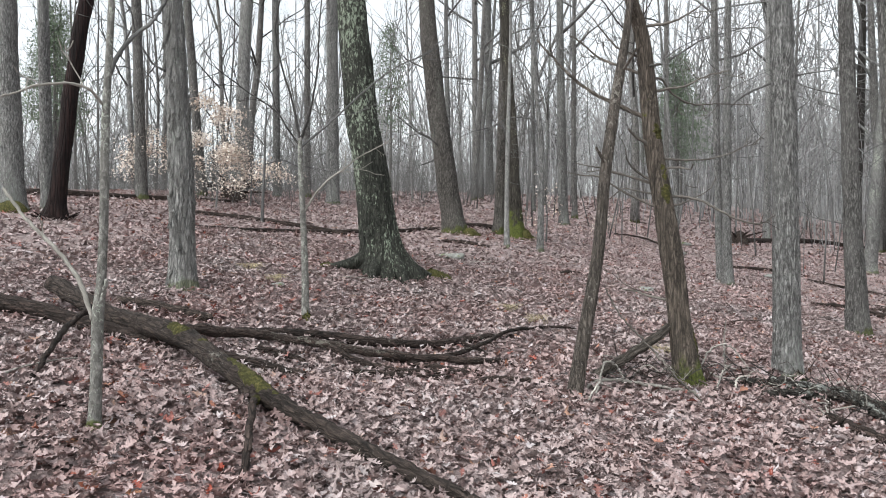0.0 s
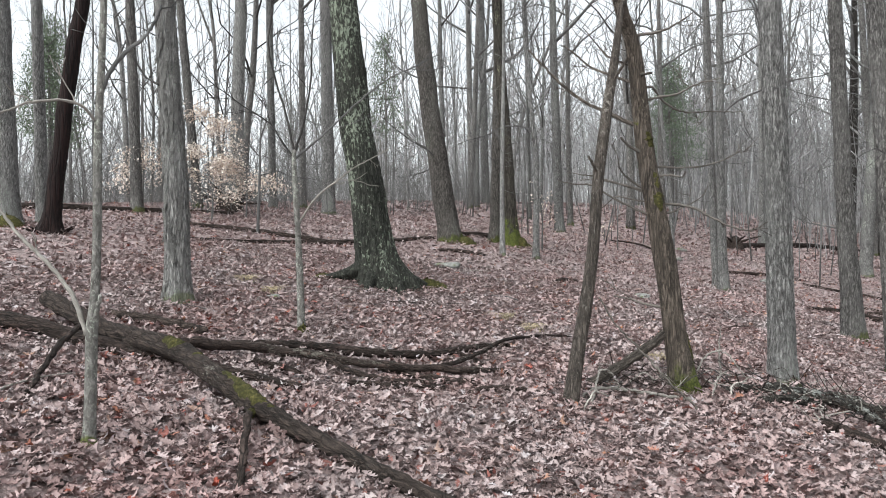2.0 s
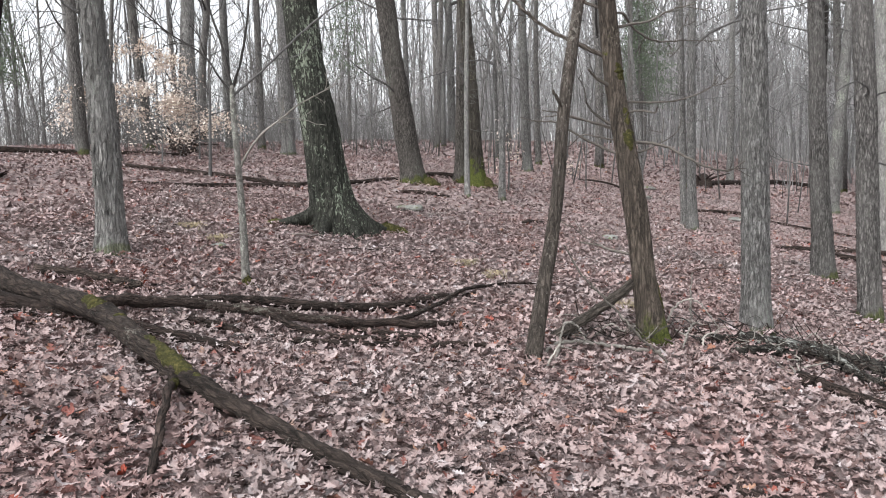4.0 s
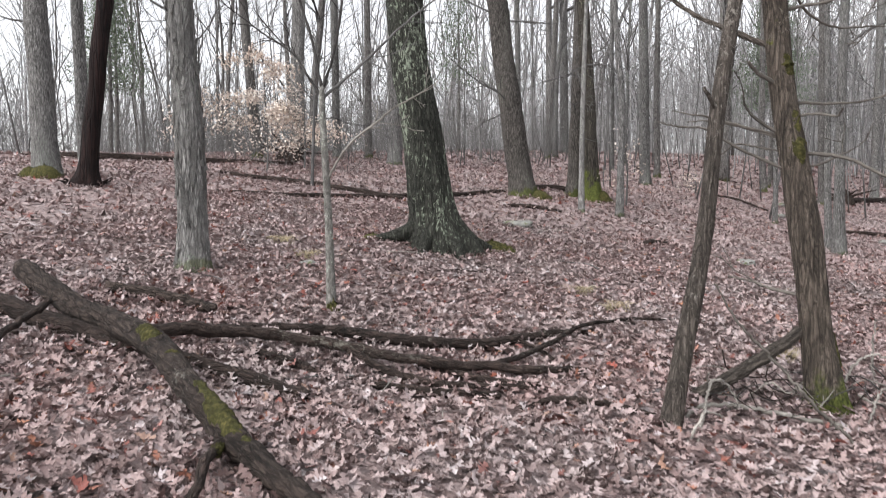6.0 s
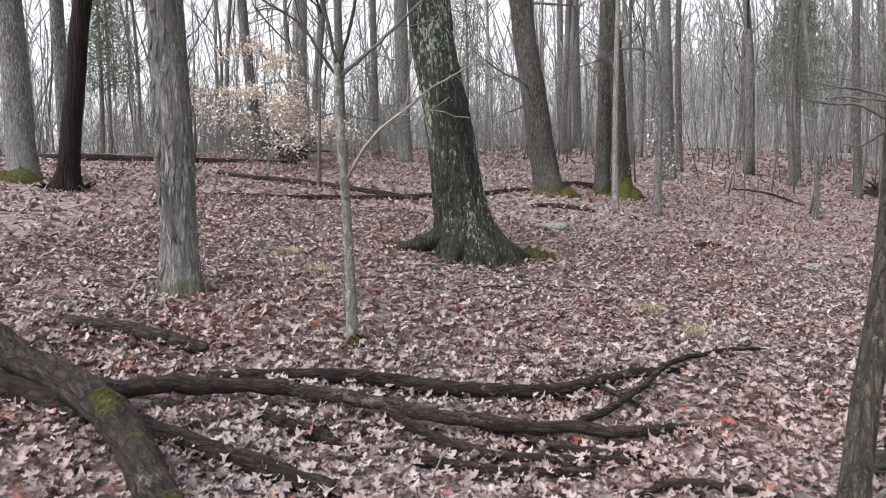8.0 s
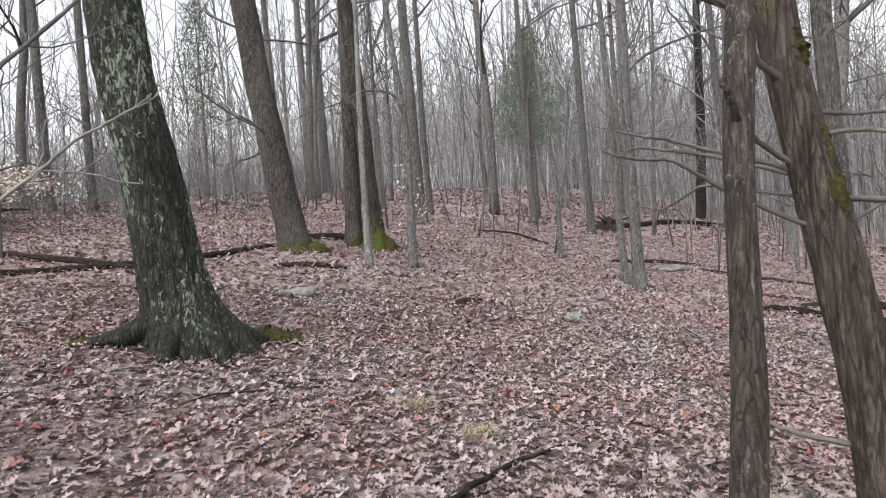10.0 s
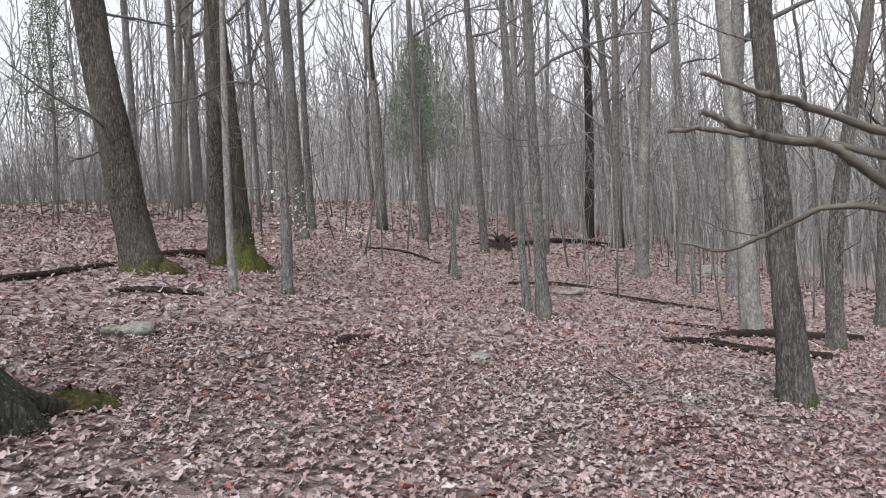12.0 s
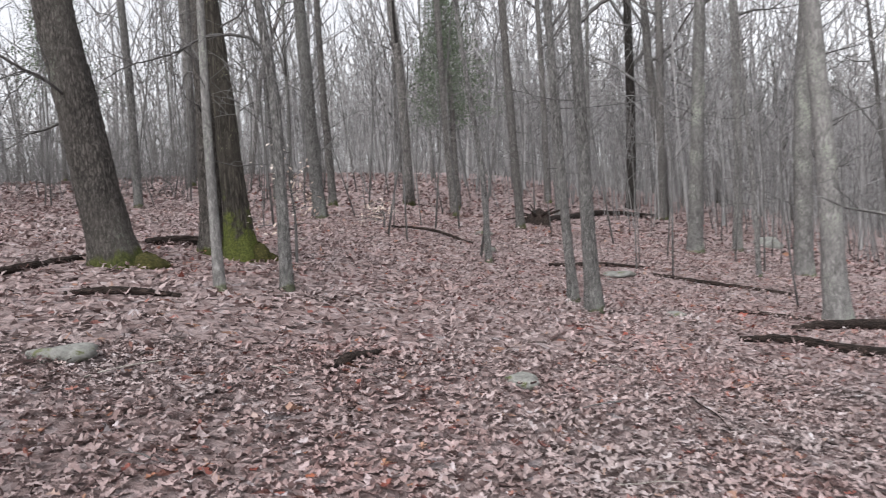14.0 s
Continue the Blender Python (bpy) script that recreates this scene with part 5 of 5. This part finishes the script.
# ---------------- the woods around ----------------
def prototype(seed, height, r, limbs, mat, twig):
    """A bare forest tree, to be copied."""
    g = np.random.RandomState(seed)
    e = new("forest_tree")
    tagged(e, "bare grey forest tree standing among others", "tree", "woods around")
    k = 16
    z = np.linspace(-0.3, height, k)
    wob = np.cumsum(np.cumsum(g.normal(0, 0.046, (k, 2)), 0), 0)
    line = np.column_stack([wob, z])
    rad = np.linspace(r, 0.02, k)
    rad[0] *= 1.3
    part("trunk", *tube(line, rad, 9, 0.04, 0, seed), mat, e)
    s = Shape()
    if seed % 2:
        j = g.randint(4, 9)
        a, up = g.uniform(0, 6.28), height * g.uniform(0.35, 0.5)
        out = np.array([math.cos(a), math.sin(a), 0])
        fork = spline([line[j], line[j] + out * up * 0.16 + np.array([0, 0, up * 0.4]), line[j] + out * up * 0.26 + np.array([0, 0, up])], 10)
        part("fork", *tube(fork, np.linspace(rad[j] * 0.75, 0.015, 10), 8, 0.04, 0, seed + 1), mat, e)
        for q in range(3, 9):
            b = g.uniform(0, 6.28)
            bough(g, s, fork[q], (math.cos(b) * 0.7, math.sin(b) * 0.7, 0.75), g.uniform(1.2, 3.0), 0.022, 2, (3, 3), 4, 0.3)
    first = g.uniform(0.18, 0.34)
    for i in range(limbs):
        t = first + (0.97 - first) * (i + 0.4) / limbs
        j = min(int(t * (k - 1)), k - 2)
        a = i * 2.4 + g.uniform(-0.6, 0.6)
        bough(g, s, line[j], (math.cos(a) * 0.75, math.sin(a) * 0.75, 0.75), height * (1.05 - t) * 0.24 + 0.9, max(rad[j] * 0.42, 0.012), 2, (4, 3), 4, 0.3)
    s.done("crown", twig, e)
    return e


def clear_of(x, y):
    """Keeps the walked stretch and the wood already placed by hand free."""
    if -9 < x < 13.5 and -2 < y < 24:
        return False
    return True


def forest():
    g = np.random.RandomState(11)
    kinds = [prototype(100 + i, g.uniform(15, 21), g.uniform(0.10, 0.17), 13, (HAZED_TRUNK, PLAIN, GREY, HAZED_TRUNK, PLAIN)[i % 5], (TWIG, DARK_TWIG)[i % 2]) for i in range(13)]
    spots = []
    tries = 0
    while len(spots) < 150 and tries < 9000:
        tries += 1
        a, d = g.uniform(-1.15, 1.2), 15 + 62 * g.uniform(0, 1) ** 0.75
        x, y = 0.5 + d * math.sin(a), 2 + d * math.cos(a)
        if clear_of(x, y) and all((x - u) ** 2 + (y - v) ** 2 > 4.0 for u, v in spots):
            spots.append((x, y))
    while len(spots) < 178:
        a, d = g.uniform(1.3, 5.0), g.uniform(9, 40)
        x, y = d * math.sin(a), d * math.cos(a)
        if clear_of(x, y):
            spots.append((x, y))
    for i, (x, y) in enumerate(spots):
        w = 0.4 + 0.95 * g.uniform(0, 1) ** 1.6
        m = Matrix.Translation(at_ground(x, y)) @ Euler((g.normal(0, 0.045), g.normal(0, 0.045), g.uniform(0, 6.28))).to_matrix().to_4x4() @ Matrix.Diagonal((w, w, g.uniform(0.8, 1.15), 1))
        k = kinds[i % len(kinds)]
        if i < len(kinds):
            k.matrix_basis = m
        else:
            copy_thing(k, m)


forest()


def thicket():
    """Thin saplings without number between the trees, and the far woods."""
    g = np.random.RandomState(21)
    s = Shape()
    for _ in range(620):
        a, d = g.uniform(-0.95, 1.0), 17 + 42 * g.uniform(0, 1) ** 0.8
        x, y = 0.5 + d * math.sin(a), 3 + d * math.cos(a)
        z = float(ground_z(x, y))
        h = g.uniform(2.5, 8)
        top = np.array([g.normal(0, 0.10) * h, g.normal(0, 0.10) * h, h])
        r = 0.004 + 0.0028 * h
        p = spline([(x, y, z - 0.1), (x + g.normal(0, 0.05) * h, y, z + h * 0.5), np.array([x, y, z]) + top], 7)
        s.add(*tube(p, np.linspace(r, 0.004, 7), 5))
        for i in range(5):
            t = g.randint(2, 6)
            w = np.array([g.normal(0, 1), g.normal(0, 1), 0.9])
            bough(g, s, p[t], w / np.linalg.norm(w), g.uniform(0.6, 1.5), 0.007, 1, (2, 2), 3)
    for _ in range(520):
        x, y = g.uniform(-13, 3), g.uniform(17.5, 34)
        if x > -3.5 and y < 24:
            continue
        z = float(ground_z(x, y))
        for _ in range(3):
            w = np.array([g.normal(0, 0.5), g.normal(0, 0.5), 1.3])
            bough(g, s, (x, y, z - 0.03), w / np.linalg.norm(w), g.uniform(0.5, 1.9), 0.007, 1, (4, 4), 3, 0.2)
    tagged(s.done("undergrowth", TWIG), "bare thin saplings filling the wood between trunks", "undergrowth", kind="stuff")
    s = Shape()
    for _ in range(3000):
        a, d = -1.2 + 2.5 * g.uniform(0, 1) ** 0.75, 48 + 130 * g.uniform(0, 1) ** 0.7
        x, y = d * math.sin(a), d * math.cos(a)
        if a < -0.15 and g.uniform(0, 1) < 0.35:
            continue
        z = float(ground_z(x, y))
        h, r = g.uniform(9, 19), 0.04 + 0.13 * g.uniform(0, 1) ** 2
        p = spline([(x, y, z - 0.5), (x + g.normal(0, 0.6), y, z + h * 0.5), (x + g.normal(0, 1.7), y, z + h)], 5)
        s.add(*tube(p, np.linspace(r, 0.03, 5), 4))
        for i in range(8):
            q = p[1] + (p[4] - p[1]) * g.uniform(0.0, 0.95)
            w = np.array([g.normal(0, 1), g.normal(0, 1), 1.5])
            w /= np.linalg.norm(w)
            ln = g.uniform(2, 6)
            s.add(*tube([q, q + w * ln * 0.5 + g.normal(0, 0.2, 3), q + w * ln + g.normal(0, 0.4, 3)], [0.05, 0.04, 0.018], 3))
    for _ in range(260):
        a, d = 0.32 + 1.0 * g.uniform(0, 1), 34 + 60 * g.uniform(0, 1)
        x, y = d * math.sin(a), d * math.cos(a)
        z = float(ground_z(x, y))
        h, r = g.uniform(10, 20), 0.03 + 0.09 * g.uniform(0, 1) ** 2
        p = spline([(x, y, z - 0.5), (x + g.normal(0, 0.6), y, z + h * 0.5), (x + g.normal(0, 1.5), y, z + h)], 5)
        s.add(*tube(p, np.linspace(r, 0.02, 5), 4))
        for i in range(14):
            q = p[1] + (p[4] - p[1]) * g.uniform(-0.1, 0.98)
            w = np.array([g.normal(0, 1), g.normal(0, 1), 1.1])
            w /= np.linalg.norm(w)
            ln = g.uniform(1.5, 5)
            s.add(*tube([q, q + w * ln * 0.5 + g.normal(0, 0.2, 3), q + w * ln + g.normal(0, 0.5, 3)], [0.034, 0.024, 0.010], 3))
    for _ in range(4600):
        a, d = -1.1 + 2.35 * g.uniform(0, 1) ** 0.72, 27 + 95 * g.uniform(0, 1) ** 0.85
        x, y = 0.5 + d * math.sin(a), 3 + d * math.cos(a)
        if a < -0.15 and g.uniform(0, 1) < 0.45:
            continue
        z = float(ground_z(x, y))
        h = g.uniform(2.5, 5 + 0.10 * d)
        r = 0.009 + 0.0003 * d * g.uniform(0.4, 1.6)
        k = g.normal(0, 0.24, 2) * h
        mid = np.array([x + k[0] * g.uniform(-0.3, 0.9), y, z + h * 0.5])
        end = np.array([x + k[0], y + k[1], z + h])
        s.add(*tube([(x, y, z - 0.1), mid, end], [r, r * 0.8, 0.004], 3))
        for _ in range(4):
            q = mid + (end - mid) * g.uniform(-0.5, 0.9)
            w = np.array([g.normal(0, 1), g.normal(0, 1), g.uniform(0.2, 1.2)])
            w *= g.uniform(0.12, 0.32) * h / np.linalg.norm(w)
            s.add(*tube([q, q + w * 0.5 + g.normal(0, 0.06, 3), q + w + np.array([0, 0, 0.1 * h])], [r * 0.55, r * 0.4, 0.003], 3))
    tagged(s.done("far_woods", FAR_HAZED), "bare woods far off, with haze in their grey colour", "woods", kind="stuff")


thicket()


# ---------------- fallen leaves ----------------
def leaf_template(stations, lobes, g):
    """A lobed oak leaf, folded along its rib: points and faces."""
    s = np.linspace(0, 1, stations)
    w = g.uniform(0.16, 0.27) * np.sin(np.clip(s, 0, 1) * math.pi) ** 0.7 * (1 + lobes * np.where(np.arange(stations) % 2 == 1, 0.60, -0.68))
    w = np.maximum(w, 0.02)
    w[0], w[-1] = 0.012, 0.03
    sweep = np.where(np.arange(stations) % 2 == 1, 0.07, 0.0)
    bow = g.uniform(-0.20, 0.48)
    fold = g.uniform(-0.35, 0.90)
    rib = np.column_stack([s - 0.5, g.uniform(-0.1, 0.1) * np.sin(s * 5), bow * (2 * s - 1) ** 2])
    lift = fold * w + g.uniform(-0.06, 0.06, stations)
    left = rib + np.column_stack([sweep, w * g.uniform(0.6, 1.3, stations), lift])
    right = rib + np.column_stack([sweep, -w * g.uniform(0.6, 1.3, stations), lift * g.uniform(0.3, 1.2)])
    v = np.concatenate([rib, left, right])
    f = []
    for i in range(stations - 1):
        f.append((i, i + 1, stations + i + 1, stations + i))
        f.append((i + 1, i, 2 * stations + i, 2 * stations + i + 1))
    return v, np.array(f)


def litter(name, count, region, stations, small, large, seed, label, parent=None, keep=None, dz=0.055, tilt=0.8):
    g = np.random.RandomState(seed)
    x, y = g.uniform(region[0], region[1], count), g.uniform(region[2], region[3], count)
    if keep is not None:
        ok = keep(x, y)
        x, y = x[ok], y[ok]
    n = len(x)
    z = ground_z(x, y) + 0.006 + g.uniform(0, 1, n) ** 2 * dz
    size = g.uniform(small, large, n)
    rot = turns(g, n, tilt)
    kinds = [leaf_template(stations, g.uniform(0.5, 1.1), g) for _ in range(24)]
    pick = g.randint(0, len(kinds), n)
    vs, fs, o = [], [], 0
    for k, (tv, tf) in enumerate(kinds):
        i = np.where(pick == k)[0]
        v = np.einsum("nij,kj->nki", rot[i], tv) * size[i][:, None, None] + np.column_stack([x, y, z])[i][:, None]
        fs.append((tf[None] + (np.arange(len(i)) * len(tv))[:, None, None] + o).reshape(-1, 4))
        vs.append(v.reshape(-1, 3))
        o += len(i) * len(tv)
    v, f = np.concatenate(vs), np.concatenate(fs)
    me = bpy.data.meshes.new(name)
    me.vertices.add(len(v))
    me.vertices.foreach_set("co", v.ravel())
    me.loops.add(f.size)
    me.loops.foreach_set("vertex_index", f.ravel().astype(np.int32))
    me.polygons.add(len(f))
    me.polygons.foreach_set("loop_start", np.arange(0, f.size, 4, dtype=np.int32))
    me.update(calc_edges=True)
    me.validate()
    me.materials.append(LEAF)
    return tagged(new(name, me), label, "leaf litter", kind="stuff")


def near_part(x, y):
    return (x > -4.5) & (x < 6.5) & (y > 2.2) & (y < 13)


def close_part(x, y):
    return (x > -3.2) & (x < 3.6) & (y < 7.6)


litter("leaf_litter", 33000, (-3.2, 3.6, 2.4, 7.6), 9, 0.038, 0.094, 30, "curled brown and tan oak leaves lying thick beside the path", tilt=0.7)
litter("leaf_litter", 66000, (-4.5, 6.5, 2.2, 13), 7, 0.040, 0.092, 31, "curled brown and tan leaves lying thick on the ground", keep=lambda x, y: ~close_part(x, y), dz=0.04, tilt=0.5)
litter("leaf_litter", 90000, (-10, 15, 1.0, 25), 4, 0.06, 0.12, 32, "brown oak leaves covering the slope", keep=lambda x, y: ~near_part(x, y), dz=0.04, tilt=0.55)
litter("leaf_litter", 32000, (-20, 30, 14, 48), 3, 0.12, 0.22, 33, "brown leaves covering the far slope", keep=lambda x, y: (x < -10) | (x > 15) | (y > 25), dz=0.03, tilt=0.4)


def single_leaves():
    """The loose leaves nearest to the walked line, each its own piece of the forest floor."""
    g = np.random.RandomState(41)
    meshes = []
    for i in range(10):
        v, f = leaf_template(9, g.uniform(0.6, 1.0), g)
        meshes.append(mesh_of("leaf", v, f, LEAF_ONE, False))
    for i in range(290):
        x, y = g.uniform(-1.6, 2.6), g.uniform(3.0, 10.5)
        ob = new("leaf", meshes[i % 10])
        ob.parent = GROUND
        s = g.uniform(0.07, 0.115)
        ob.location, ob.scale = at_ground(x, y, 0.035), (s, s, s)
        ob.rotation_euler = (g.normal(0, 0.3), g.normal(0, 0.3), g.uniform(0, 6.28))


single_leaves()
